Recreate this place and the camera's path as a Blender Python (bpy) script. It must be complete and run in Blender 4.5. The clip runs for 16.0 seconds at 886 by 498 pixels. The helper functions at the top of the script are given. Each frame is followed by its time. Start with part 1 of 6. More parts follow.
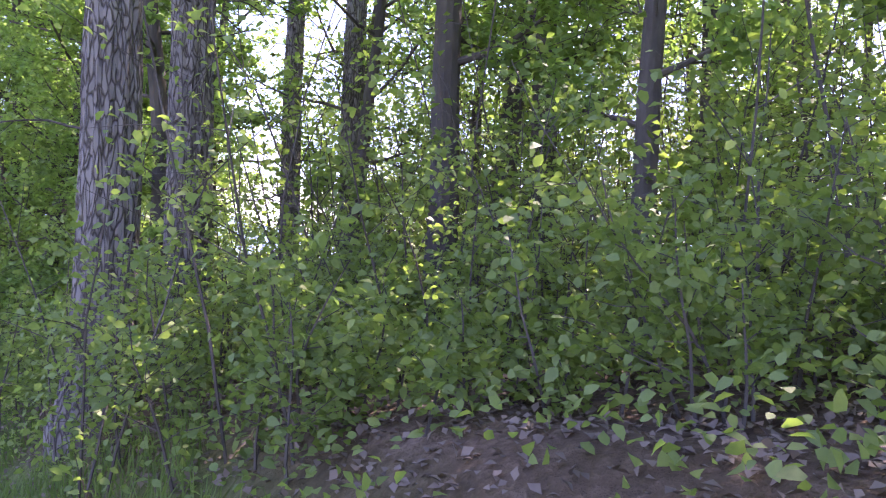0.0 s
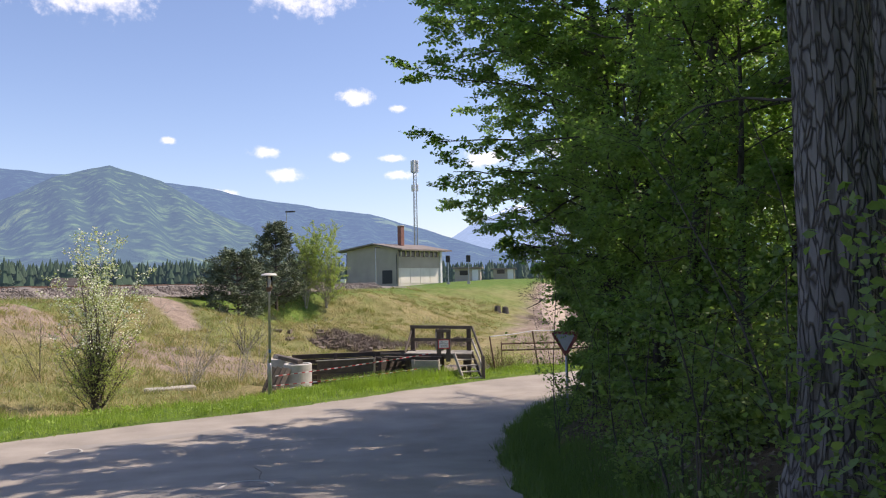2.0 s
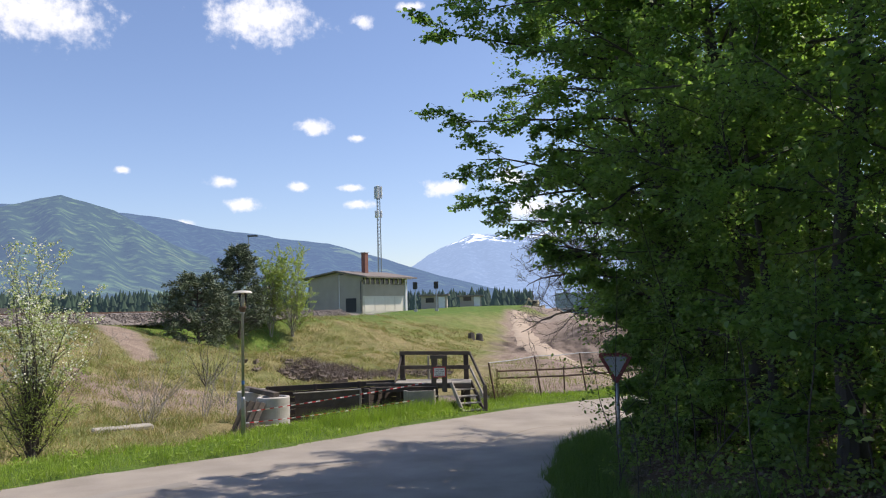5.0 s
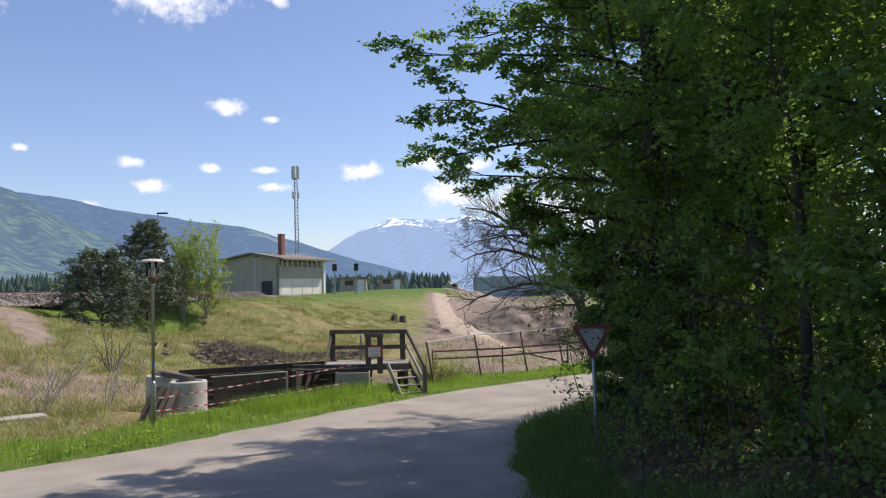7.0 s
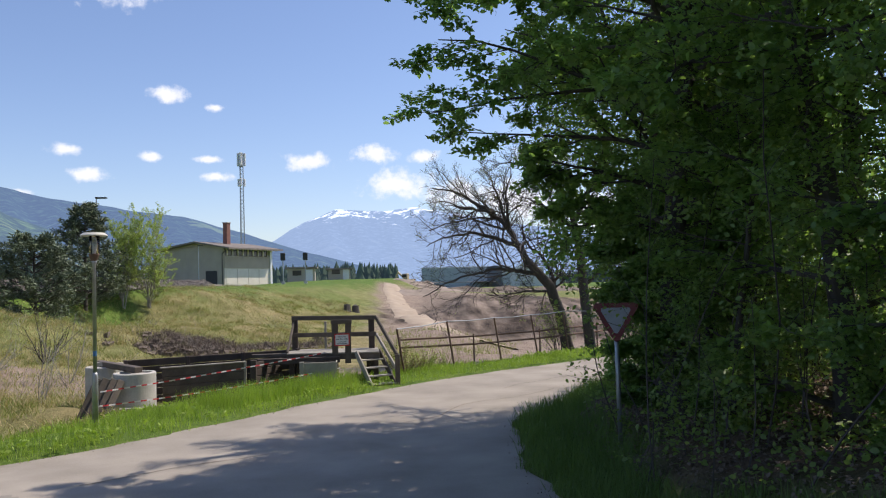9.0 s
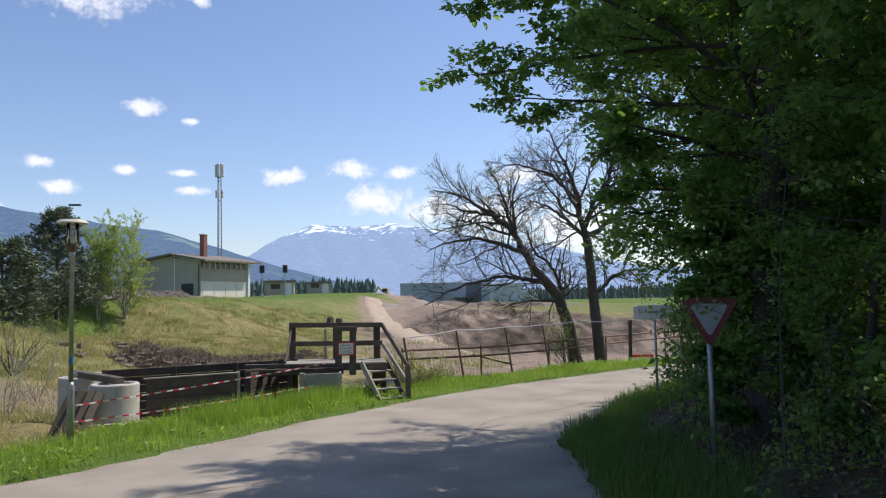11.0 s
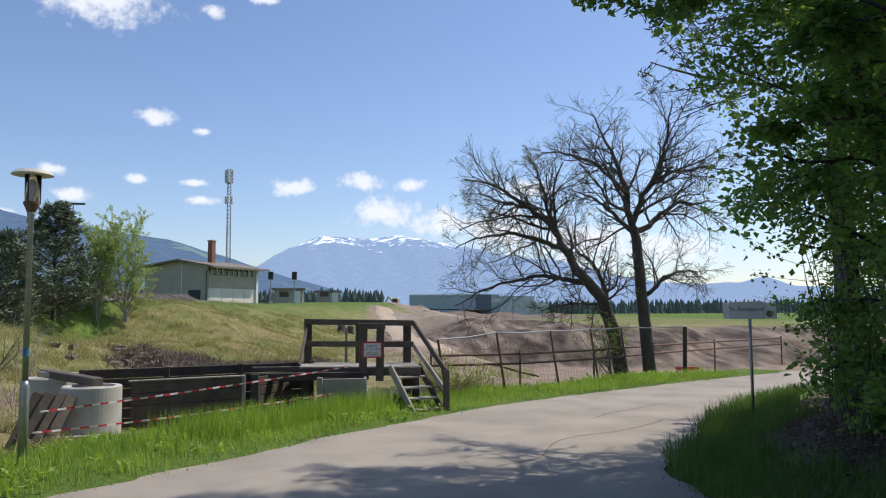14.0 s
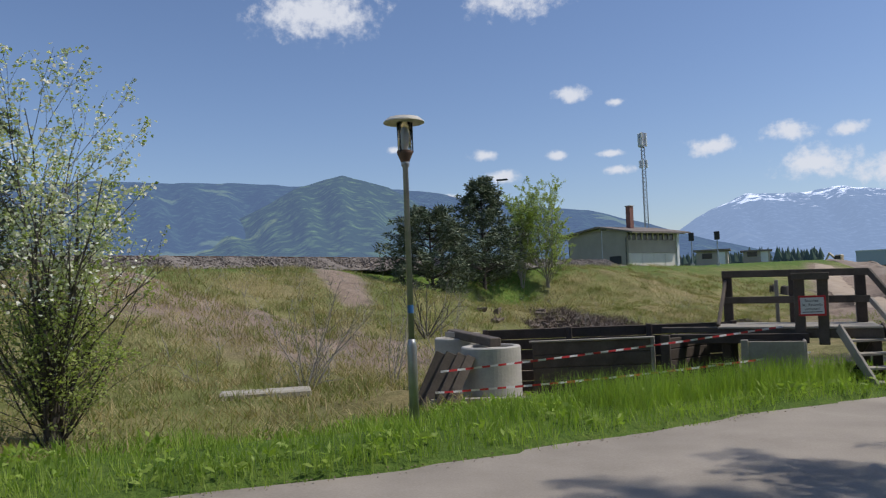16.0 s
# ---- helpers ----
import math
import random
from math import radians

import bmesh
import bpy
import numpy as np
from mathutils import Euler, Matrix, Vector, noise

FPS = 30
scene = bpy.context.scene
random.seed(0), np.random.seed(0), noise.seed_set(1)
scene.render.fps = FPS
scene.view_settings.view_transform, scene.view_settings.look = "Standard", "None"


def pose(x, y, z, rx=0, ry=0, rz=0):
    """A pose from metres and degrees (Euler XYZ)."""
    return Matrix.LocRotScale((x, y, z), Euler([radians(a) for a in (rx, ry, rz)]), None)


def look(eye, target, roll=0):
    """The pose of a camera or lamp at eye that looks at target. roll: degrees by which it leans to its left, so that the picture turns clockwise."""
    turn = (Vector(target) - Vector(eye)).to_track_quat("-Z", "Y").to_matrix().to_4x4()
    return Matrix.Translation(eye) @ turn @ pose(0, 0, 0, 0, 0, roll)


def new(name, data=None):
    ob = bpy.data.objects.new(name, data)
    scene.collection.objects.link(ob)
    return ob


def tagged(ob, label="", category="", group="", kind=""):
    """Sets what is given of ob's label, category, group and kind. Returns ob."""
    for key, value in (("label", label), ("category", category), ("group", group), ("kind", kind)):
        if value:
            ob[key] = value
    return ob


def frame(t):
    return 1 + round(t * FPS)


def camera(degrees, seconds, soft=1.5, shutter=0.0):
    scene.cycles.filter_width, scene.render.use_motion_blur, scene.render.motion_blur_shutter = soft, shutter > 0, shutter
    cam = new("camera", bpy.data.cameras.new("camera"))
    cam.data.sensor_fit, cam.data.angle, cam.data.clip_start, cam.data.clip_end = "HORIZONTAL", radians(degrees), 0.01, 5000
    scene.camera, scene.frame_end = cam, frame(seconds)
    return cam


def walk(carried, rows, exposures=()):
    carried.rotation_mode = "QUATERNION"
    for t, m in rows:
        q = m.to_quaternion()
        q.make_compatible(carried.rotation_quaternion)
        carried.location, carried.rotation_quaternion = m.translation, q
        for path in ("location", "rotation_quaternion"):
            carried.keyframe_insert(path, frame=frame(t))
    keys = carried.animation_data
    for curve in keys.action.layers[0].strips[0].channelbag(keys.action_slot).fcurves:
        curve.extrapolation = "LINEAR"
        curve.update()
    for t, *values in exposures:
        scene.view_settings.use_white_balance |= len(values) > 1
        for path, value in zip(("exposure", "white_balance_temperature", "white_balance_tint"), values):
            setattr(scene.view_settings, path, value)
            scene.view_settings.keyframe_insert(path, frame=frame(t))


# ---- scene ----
cam = camera(59.6, 16.0, soft=1.15, shutter=0.03)
walk(cam, [
    (0.0, pose(8.5, -25.3, 3.39, 91.2, -2.0, -34.8)),
    (0.5, pose(8.38, -24.75, 3.37, 90.4, -1.3, -20.2)),
    (1.0, pose(8.22, -24.15, 3.35, 91.4, 0.8, -8.8)),
    (1.5, look((8.005, -23.603, 3.316), (8.037, -21.607, 3.424), -1.2)),
    (2.0, look((7.876, -23.332, 3.274), (7.669, -21.344, 3.36), -1.1)),
    (2.5, look((7.587, -22.931, 3.216), (7.208, -20.968, 3.247), -1.4)),
    (3.0, look((7.317, -22.347, 3.168), (6.894, -20.393, 3.208), -1.5)),
    (3.5, look((7.027, -21.788, 3.131), (6.609, -19.835, 3.242), -0.6)),
    (4.0, look((6.763, -21.213, 3.091), (6.405, -19.253, 3.271), -0.1)),
    (4.5, look((6.536, -20.707, 3.036), (6.298, -18.731, 3.233), -0.6)),
    (5.0, look((6.349, -20.155, 2.977), (6.249, -18.164, 3.136), -1.6)),
    (6.2, look((5.925, -18.9, 2.81), (5.965, -16.9, 2.94), -1.7)),
    (7.5, look((5.472, -17.552, 2.632), (5.621, -15.56, 2.732), -1.6)),
    (8.0, look((5.303, -17.107, 2.592), (5.474, -15.117, 2.682), -1.5)),
    (8.5, look((5.14, -16.642, 2.525), (5.357, -14.656, 2.611), -1.6)),
    (9.7, look((4.7, -15.41, 2.35), (4.975, -13.43, 2.445), -1.5)),
    (11.0, look((4.219, -14.086, 2.155), (4.531, -12.115, 2.284), -1.2)),
    (11.5, look((4.037, -13.59, 2.083), (4.356, -11.623, 2.256), -0.7)),
    (12.0, look((3.917, -13.068, 2.029), (4.173, -11.096, 2.243), -0.5)),
    (12.5, look((3.849, -12.546, 1.978), (4.026, -10.567, 2.207), -0.7)),
    (13.0, look((3.834, -11.953, 1.889), (4.047, -9.971, 2.054), -1.0)),
    (13.5, look((3.873, -11.438, 1.818), (4.133, -9.46, 1.962), -0.5)),
    (14.0, look((3.908, -10.859, 1.741), (4.199, -8.887, 1.904), -0.3)),
    (14.5, look((4.017, -10.325, 1.695), (4.321, -8.355, 1.865), -0.4)),
    (15.0, look((4.045, -9.774, 1.628), (4.355, -7.809, 1.831), -0.5)),
    (15.5, look((4.091, -9.202, 1.578), (4.092, -7.207, 1.723), -1.3)),
    (16.0, look((4.03, -8.756, 1.504), (3.277, -6.906, 1.603), -2.2)),
], [(0.0, 2.6, 6750, 45), (0.5, 2.5, 6850, 37), (1.0, 1.8, 7400, 26), (1.5, 0.75, 7300, 24), (2.0, 0.38, 7000, 19), (2.5, 0.25, 6900, 17), (4.0, 0.2, 6800, 15),
    (8.0, 0.15, 6700, 14), (11.0, 0.1, 6600, 12), (14.5, 0.0, 6500, 10), (15.2, 0.0, 6500, 10), (16.0, -0.4, 6400, 11)])

# ---- world, sun ----
SUN_AZ, SUN_EL = 67.0, 54.0      # degrees clockwise from +y; above the horizon
sky_world = bpy.data.worlds.new("sky")
scene.world = sky_world
sky_world.use_nodes = True
wn, wl = sky_world.node_tree.nodes, sky_world.node_tree.links
wn.clear()


def wnode(kind, **inputs):
    n = wn.new(kind)
    for key, value in inputs.items():
        n.inputs[int(key[1:])].default_value = value
    return n


def wmath(op, a, b=None, clamp=False):
    n = wn.new("ShaderNodeMath")
    n.operation, n.use_clamp = op, clamp
    for i, v in enumerate((a, b)):
        if v is None:
            continue
        if isinstance(v, (int, float)):
            n.inputs[i].default_value = v
        else:
            wl.new(v, n.inputs[i])
    return n.outputs[0]


nishita = wn.new("ShaderNodeTexSky")
nishita.sky_type = "NISHITA"
nishita.sun_disc = False
nishita.sun_elevation, nishita.sun_rotation = radians(SUN_EL), radians(SUN_AZ)
nishita.air_density, nishita.dust_density, nishita.ozone_density = 1.0, 0.5, 3.0

# fair-weather cumulus: soft ellipses of billowing noise at (azimuth, elevation, half width, half height)
CLOUDS = [(-12.2, 13.6, 1.45, 0.75), (-9.0, 12.8, 0.9, 0.35), (-13.4, 9.3, 1.1, 0.42), (-18.9, 9.6, 1.3, 0.5),
          (-25.5, 10.2, 0.6, 0.35), (-9.6, 9.2, 1.2, 0.35), (-9.0, 8.0, 1.2, 0.45), (-17.6, 8.0, 1.6, 0.6),
          (-2.6, 9.1, 2.2, 0.85), (2.4, 9.6, 1.9, 0.9), (6.0, 9.4, 1.5, 0.6), (4.0, 7.4, 3.2, 1.3), (8.5, 6.6, 3.0, 1.3),
          (-16.0, 21.0, 5.0, 2.2), (-31.0, 20.0, 5.5, 2.4), (-8.6, 21.0, 1.0, 0.6), (-5.0, 22.0, 1.5, 0.4),
          (13.0, 6.0, 4.5, 2.0), (19.0, 5.0, 5.0, 2.2), (25.0, 4.5, 4.0, 1.6), (14.5, 9.0, 2.5, 1.0), (-22.0, 6.6, 1.5, 0.4)]
geo_dir = wn.new("ShaderNodeTexCoord")
sep = wn.new("ShaderNodeSeparateXYZ")
wl.new(geo_dir.outputs["Generated"], sep.inputs[0])
az = wmath("MULTIPLY", wmath("ARCTAN2", sep.outputs[0], sep.outputs[1]), 180 / math.pi)
el = wmath("MULTIPLY", wmath("ARCSINE", sep.outputs[2]), 180 / math.pi)
flat = wn.new("ShaderNodeCombineXYZ")
wl.new(az, flat.inputs[0])
wl.new(el, flat.inputs[1])
puff = wn.new("ShaderNodeTexNoise")
puff.inputs["Scale"].default_value, puff.inputs["Detail"].default_value, puff.inputs["Roughness"].default_value = 0.85, 7.0, 0.62
wl.new(flat.outputs[0], puff.inputs["Vector"])
bumpy = wmath("SUBTRACT", puff.outputs[0], 0.5)
cover = None
for ca, ce, cw, ch in CLOUDS:
    dx = wmath("DIVIDE", wmath("SUBTRACT", az, ca), cw)
    dy = wmath("DIVIDE", wmath("SUBTRACT", el, ce), ch)
    body = wmath("SUBTRACT", 1.0, wmath("SQRT", wmath("ADD", wmath("MULTIPLY", dx, dx), wmath("MULTIPLY", dy, dy))))
    cover = body if cover is None else wmath("MAXIMUM", cover, body)
density = wmath("ADD", cover, wmath("MULTIPLY", bumpy, 1.9))
mask = wn.new("ShaderNodeMapRange")
mask.interpolation_type = "SMOOTHSTEP"
wl.new(density, mask.inputs[0])
mask.inputs[1].default_value, mask.inputs[2].default_value = 0.02, 0.8
white = wn.new("ShaderNodeMix")
white.data_type = "RGBA"
white.inputs[7].default_value = (8.6, 8.9, 9.6, 1)
wl.new(wmath("MULTIPLY", mask.outputs[0], 0.92), white.inputs[0])
tint = wn.new("ShaderNodeMix")
tint.data_type, tint.blend_type = "RGBA", "MULTIPLY"
tint.inputs[0].default_value = 1.0
tint.inputs[7].default_value = (1.22, 1.2, 1.3, 1)
wl.new(nishita.outputs[0], tint.inputs[6])
wl.new(tint.outputs[2], white.inputs[6])
background = wn.new("ShaderNodeBackground")
background.inputs["Strength"].default_value = 0.11
wl.new(white.outputs[2], background.inputs["Color"])
world_out = wn.new("ShaderNodeOutputWorld")
wl.new(background.outputs[0], world_out.inputs[0])

sun = new("sun", bpy.data.lights.new("sun", "SUN"))
sun.data.energy, sun.data.angle, sun.data.color = 4.2, radians(0.53), (1.0, 0.94, 0.84)
to_sun = Vector((math.cos(radians(SUN_EL)) * math.sin(radians(SUN_AZ)), math.cos(radians(SUN_EL)) * math.cos(radians(SUN_AZ)), math.sin(radians(SUN_EL))))
sun.matrix_world = look(to_sun * 60, (0, 0, 0))


# ---- materials ----
def surface(name, dark, light, scale=4.0, rough=0.85, bump=0.3, fine=40.0, metal=0.0, stretch=(1, 1, 1), through_light=0.0, spread=0.25, glow=None, dist=0.02):
    """Two-scale noise between two colours, with relief; pieces and islands vary a little in tone."""
    m = bpy.data.materials.new(name)
    m.use_nodes = True
    t, n, l = m.node_tree, m.node_tree.nodes, m.node_tree.links
    b = n["Principled BSDF"]
    pos = n.new("ShaderNodeTexCoord")
    mp = n.new("ShaderNodeMapping")
    mp.inputs["Scale"].default_value = stretch
    l.new(pos.outputs["Object"], mp.inputs[0])
    big, small = n.new("ShaderNodeTexNoise"), n.new("ShaderNodeTexNoise")
    for q, s, d in ((big, scale, 5), (small, fine, 4)):
        q.inputs["Scale"].default_value, q.inputs["Detail"].default_value = s, d
        l.new(mp.outputs[0], q.inputs["Vector"])
    mixf = n.new("ShaderNodeMath")
    mixf.operation = "MULTIPLY_ADD"
    l.new(small.outputs[0], mixf.inputs[0])
    mixf.inputs[1].default_value = 0.55
    sub = n.new("ShaderNodeMath")
    sub.operation = "MULTIPLY_ADD"
    l.new(big.outputs[0], sub.inputs[0])
    sub.inputs[1].default_value, sub.inputs[2].default_value = 1.3, -0.42
    l.new(sub.outputs[0], mixf.inputs[2])
    info = n.new("ShaderNodeNewGeometry")
    isl = n.new("ShaderNodeMath")
    isl.operation = "MULTIPLY_ADD"
    l.new(info.outputs["Random Per Island"], isl.inputs[0])
    isl.inputs[1].default_value = spread
    l.new(mixf.outputs[0], isl.inputs[2])
    isl.use_clamp = True
    mix = n.new("ShaderNodeMix")
    mix.data_type = "RGBA"
    mix.inputs[6].default_value, mix.inputs[7].default_value = (*dark, 1), (*light, 1)
    l.new(isl.outputs[0], mix.inputs[0])
    l.new(mix.outputs[2], b.inputs["Base Color"])
    b.inputs["Roughness"].default_value, b.inputs["Metallic"].default_value = rough, metal
    if bump:
        bp = n.new("ShaderNodeBump")
        bp.inputs["Strength"].default_value, bp.inputs["Distance"].default_value = bump, dist
        l.new(mixf.outputs[0], bp.inputs["Height"])
        l.new(bp.outputs[0], b.inputs["Normal"])
    if through_light:
        tr = n.new("ShaderNodeBsdfTranslucent")
        ms = n.new("ShaderNodeMixShader")
        ms.inputs[0].default_value = through_light
        bright = n.new("ShaderNodeMix")
        bright.data_type, bright.blend_type = "RGBA", "MULTIPLY"
        bright.inputs[0].default_value = 1.0
        bright.inputs[7].default_value = (1.4, 1.58, 0.75, 1)
        l.new(mix.outputs[2], bright.inputs[6])
        l.new(bright.outputs[2], tr.inputs[0])
        l.new(b.outputs[0], ms.inputs[1])
        l.new(tr.outputs[0], ms.inputs[2])
        l.new(ms.outputs[0], n["Material Output"].inputs[0])
    if glow:
        b.inputs["Emission Color"].default_value = (*glow[:3], 1)
        b.inputs["Emission Strength"].default_value = glow[3]
    return m


LEAF = surface("beech leaf", (0.09, 0.16, 0.06), (0.25, 0.36, 0.125), 0.6, 0.5, 0, through_light=0.55, spread=0.5)
LEAF_SHADE = surface("shade leaf", (0.09, 0.14, 0.05), (0.23, 0.31, 0.1), 0.6, 0.55, 0, through_light=0.5, spread=0.5)
LEAF_YOUNG = surface("young leaf", (0.17, 0.23, 0.06), (0.38, 0.43, 0.15), 1.0, 0.5, 0, through_light=0.45, spread=0.5)
BLOSSOM = surface("blossom", (0.6, 0.58, 0.5), (0.85, 0.84, 0.8), 3, 0.6, 0, through_light=0.3)
NEEDLE = surface("pine needle", (0.045, 0.075, 0.04), (0.13, 0.165, 0.085), 0.8, 0.55, 0, spread=0.5)


def plated_bark():
    """Furrowed bark in upright plates."""
    m = surface("furrowed bark", (0.06, 0.05, 0.044), (0.25, 0.225, 0.21), 3.0, 0.95, 0, 20, stretch=(1, 1, 0.3))
    n, l = m.node_tree.nodes, m.node_tree.links
    b = n["Principled BSDF"]
    pos, mp = n.new("ShaderNodeTexCoord"), n.new("ShaderNodeMapping")
    mp.inputs["Scale"].default_value = (1, 1, 0.22)
    l.new(pos.outputs["Object"], mp.inputs[0])
    wob = n.new("ShaderNodeTexNoise")
    wob.inputs["Scale"].default_value = 9
    l.new(mp.outputs[0], wob.inputs["Vector"])
    warp = n.new("ShaderNodeMix")
    warp.data_type = "VECTOR"
    warp.inputs[0].default_value = 0.12
    l.new(mp.outputs[0], warp.inputs[4])
    l.new(wob.outputs["Color"], warp.inputs[5])
    cell = n.new("ShaderNodeTexVoronoi")
    cell.feature = "DISTANCE_TO_EDGE"
    cell.inputs["Scale"].default_value = 24
    l.new(warp.outputs[1], cell.inputs["Vector"])
    rise = n.new("ShaderNodeMapRange")
    rise.inputs[1].default_value, rise.inputs[2].default_value = 0.0, 0.14
    l.new(cell.outputs["Distance"], rise.inputs[0])
    bp = n.new("ShaderNodeBump")
    bp.inputs["Strength"].default_value, bp.inputs["Distance"].default_value = 0.8, 0.03
    l.new(rise.outputs[0], bp.inputs["Height"])
    l.new(bp.outputs[0], b.inputs["Normal"])
    old = b.inputs["Base Color"].links[0].from_socket
    mix = n.new("ShaderNodeMix")
    mix.data_type = "RGBA"
    mix.inputs[6].default_value = (0.06, 0.048, 0.04, 1)
    l.new(rise.outputs[0], mix.inputs[0])
    l.new(old, mix.inputs[7])
    l.new(mix.outputs[2], b.inputs["Base Color"])
    return m


BARK = plated_bark()
BARK_DARK = surface("dark bark", (0.03, 0.025, 0.022), (0.115, 0.098, 0.085), 5, 0.95, 0.8, 26, stretch=(1, 1, 0.3), dist=0.03)
BRAMBLE = surface("bramble cane", (0.12, 0.07, 0.045), (0.28, 0.18, 0.11), 6, 0.8, 0.1, 30)
BARK_BIRCH = surface("birch bark", (0.12, 0.1, 0.08), (0.45, 0.42, 0.37), 7, 0.8, 0.3, 30)
GRASS = surface("fresh grass", (0.11, 0.185, 0.022), (0.33, 0.43, 0.08), 0.7, 0.6, 0, through_light=0.35, spread=0.5)
# Darker copy of fresh grass: shade of the wood put into the colour
GRASS_SHADE = surface("grass darkened for shade", (0.04, 0.085, 0.02), (0.13, 0.2, 0.05), 0.7, 0.65, 0, through_light=0.3, spread=0.5)
GRASS_DRY = surface("dry grass", (0.16, 0.13, 0.06), (0.44, 0.36, 0.195), 0.35, 0.8, 0, through_light=0.25, spread=0.5)
GRASS_MIX = surface("slope grass", (0.1, 0.12, 0.035), (0.28, 0.29, 0.1), 0.3, 0.75, 0, through_light=0.3, spread=0.5)
ASPHALT = surface("worn asphalt", (0.19, 0.165, 0.135), (0.43, 0.375, 0.315), 0.8, 0.9, 0.5, 45, spread=0.0, dist=0.006)
PATCH = surface("patched asphalt", (0.2, 0.18, 0.155), (0.31, 0.28, 0.245), 0.9, 0.9, 0.35, 90, dist=0.006)
TRACK = surface("sandy track", (0.28, 0.21, 0.15), (0.46, 0.365, 0.265), 0.6, 0.95, 0.4, 12)
BALLAST = surface("ballast stone", (0.07, 0.058, 0.05), (0.26, 0.225, 0.195), 9, 0.95, 0.4, 30, spread=0.5)
STEEL = surface("galvanised steel", (0.22, 0.23, 0.24), (0.42, 0.43, 0.44), 6, 0.45, 0.05, 60, metal=0.7)
RUST = surface("rusty steel", (0.09, 0.05, 0.035), (0.22, 0.14, 0.1), 8, 0.7, 0.2, 60, metal=0.4)
WOOD_OLD = surface("weathered timber", (0.045, 0.035, 0.028), (0.15, 0.12, 0.095), 3, 0.85, 0.4, 25, stretch=(1, 1, 1), spread=0.2)
WOOD_DARK = surface("tarred plank", (0.03, 0.022, 0.018), (0.10, 0.075, 0.06), 2.5, 0.85, 0.4, 22, spread=0.2)
WOOD_GREY = surface("grey board", (0.2, 0.18, 0.15), (0.42, 0.38, 0.32), 3, 0.85, 0.4, 25)
CONCRETE = surface("stained concrete", (0.3, 0.28, 0.25), (0.56, 0.53, 0.48), 2.2, 0.9, 0.25, 30)
PLASTER = surface("station plaster", (0.3, 0.26, 0.21), (0.46, 0.4, 0.33), 0.35, 0.9, 0.1, 8)
PLASTER_PALE = surface("pale plaster", (0.62, 0.56, 0.48), (0.78, 0.72, 0.63), 0.5, 0.9, 0.1, 8)
ROOF_SHEET = surface("fibre roof", (0.12, 0.1, 0.085), (0.24, 0.2, 0.17), 0.6, 0.8, 0.2, 8)
DARK_GLASS = surface("dark window glass", (0.012, 0.014, 0.016), (0.03, 0.034, 0.04), 1, 0.12, 0, spread=0)
BRICK_RED = surface("chimney brick", (0.16, 0.07, 0.05), (0.27, 0.13, 0.1), 2, 0.9, 0.2, 12)
WARE_GREY = surface("warehouse cladding", (0.32, 0.37, 0.42), (0.38, 0.43, 0.48), 0.05, 0.6, 0, 1)
WARE_DARK = surface("dark cladding", (0.08, 0.1, 0.13), (0.12, 0.145, 0.18), 0.05, 0.6, 0, 1)
WARE_PALE = surface("pale cladding", (0.5, 0.52, 0.54), (0.6, 0.62, 0.64), 0.05, 0.6, 0, 1)
PAINT_WHITE = surface("white enamel", (0.66, 0.66, 0.66), (0.8, 0.8, 0.79), 4, 0.45, 0, 30, spread=0)
PAINT_RED = surface("red enamel", (0.45, 0.02, 0.025), (0.6, 0.04, 0.04), 4, 0.45, 0, 30, spread=0)
PAINT_BLACK = surface("black paint", (0.012, 0.012, 0.013), (0.03, 0.03, 0.032), 5, 0.5, 0, 30, spread=0)
# Give-way sign colours, set darker than enamel to carry the tree shade
SHEET_RED = surface("reflective red darkened for shade", (0.12, 0.008, 0.012), (0.2, 0.014, 0.018), 6, 0.4, 0, 40, spread=0)
SHEET_WHITE = surface("reflective white darkened for shade", (0.26, 0.27, 0.29), (0.38, 0.39, 0.41), 6, 0.4, 0, 40, spread=0)
TAPE_WHITE = surface("tape white", (0.68, 0.66, 0.64), (0.82, 0.8, 0.78), 4, 0.4, 0, 30, spread=0)
TAPE_RED = surface("tape red", (0.5, 0.03, 0.04), (0.65, 0.06, 0.06), 4, 0.4, 0, 30, spread=0)
LAMP_HOOD = surface("lamp hood enamel", (0.5, 0.47, 0.4), (0.68, 0.65, 0.57), 5, 0.5, 0.05, 40, spread=0)
STONE = surface("pale slab stone", (0.27, 0.245, 0.2), (0.48, 0.44, 0.37), 3, 0.9, 0.4, 25)
SOIL = surface("dug soil", (0.06, 0.045, 0.033), (0.2, 0.155, 0.12), 1.2, 0.95, 0.8, 10, spread=0.4, dist=0.05)
LITTER = surface("leaf litter", (0.07, 0.052, 0.04), (0.23, 0.175, 0.135), 2, 0.9, 0, 30, spread=0.6)
YELLOW = surface("machine paint", (0.42, 0.33, 0.2), (0.52, 0.43, 0.28), 3, 0.5, 0, 20)
GLASS = bpy.data.materials.new("clear lamp glass")
GLASS.use_nodes = True
gb = GLASS.node_tree.nodes["Principled BSDF"]
gb.inputs["Transmission Weight"].default_value, gb.inputs["Roughness"].default_value, gb.inputs["IOR"].default_value = 1.0, 0.08, 1.2
gb.inputs["Base Color"].default_value = (0.93, 0.93, 0.9, 1)


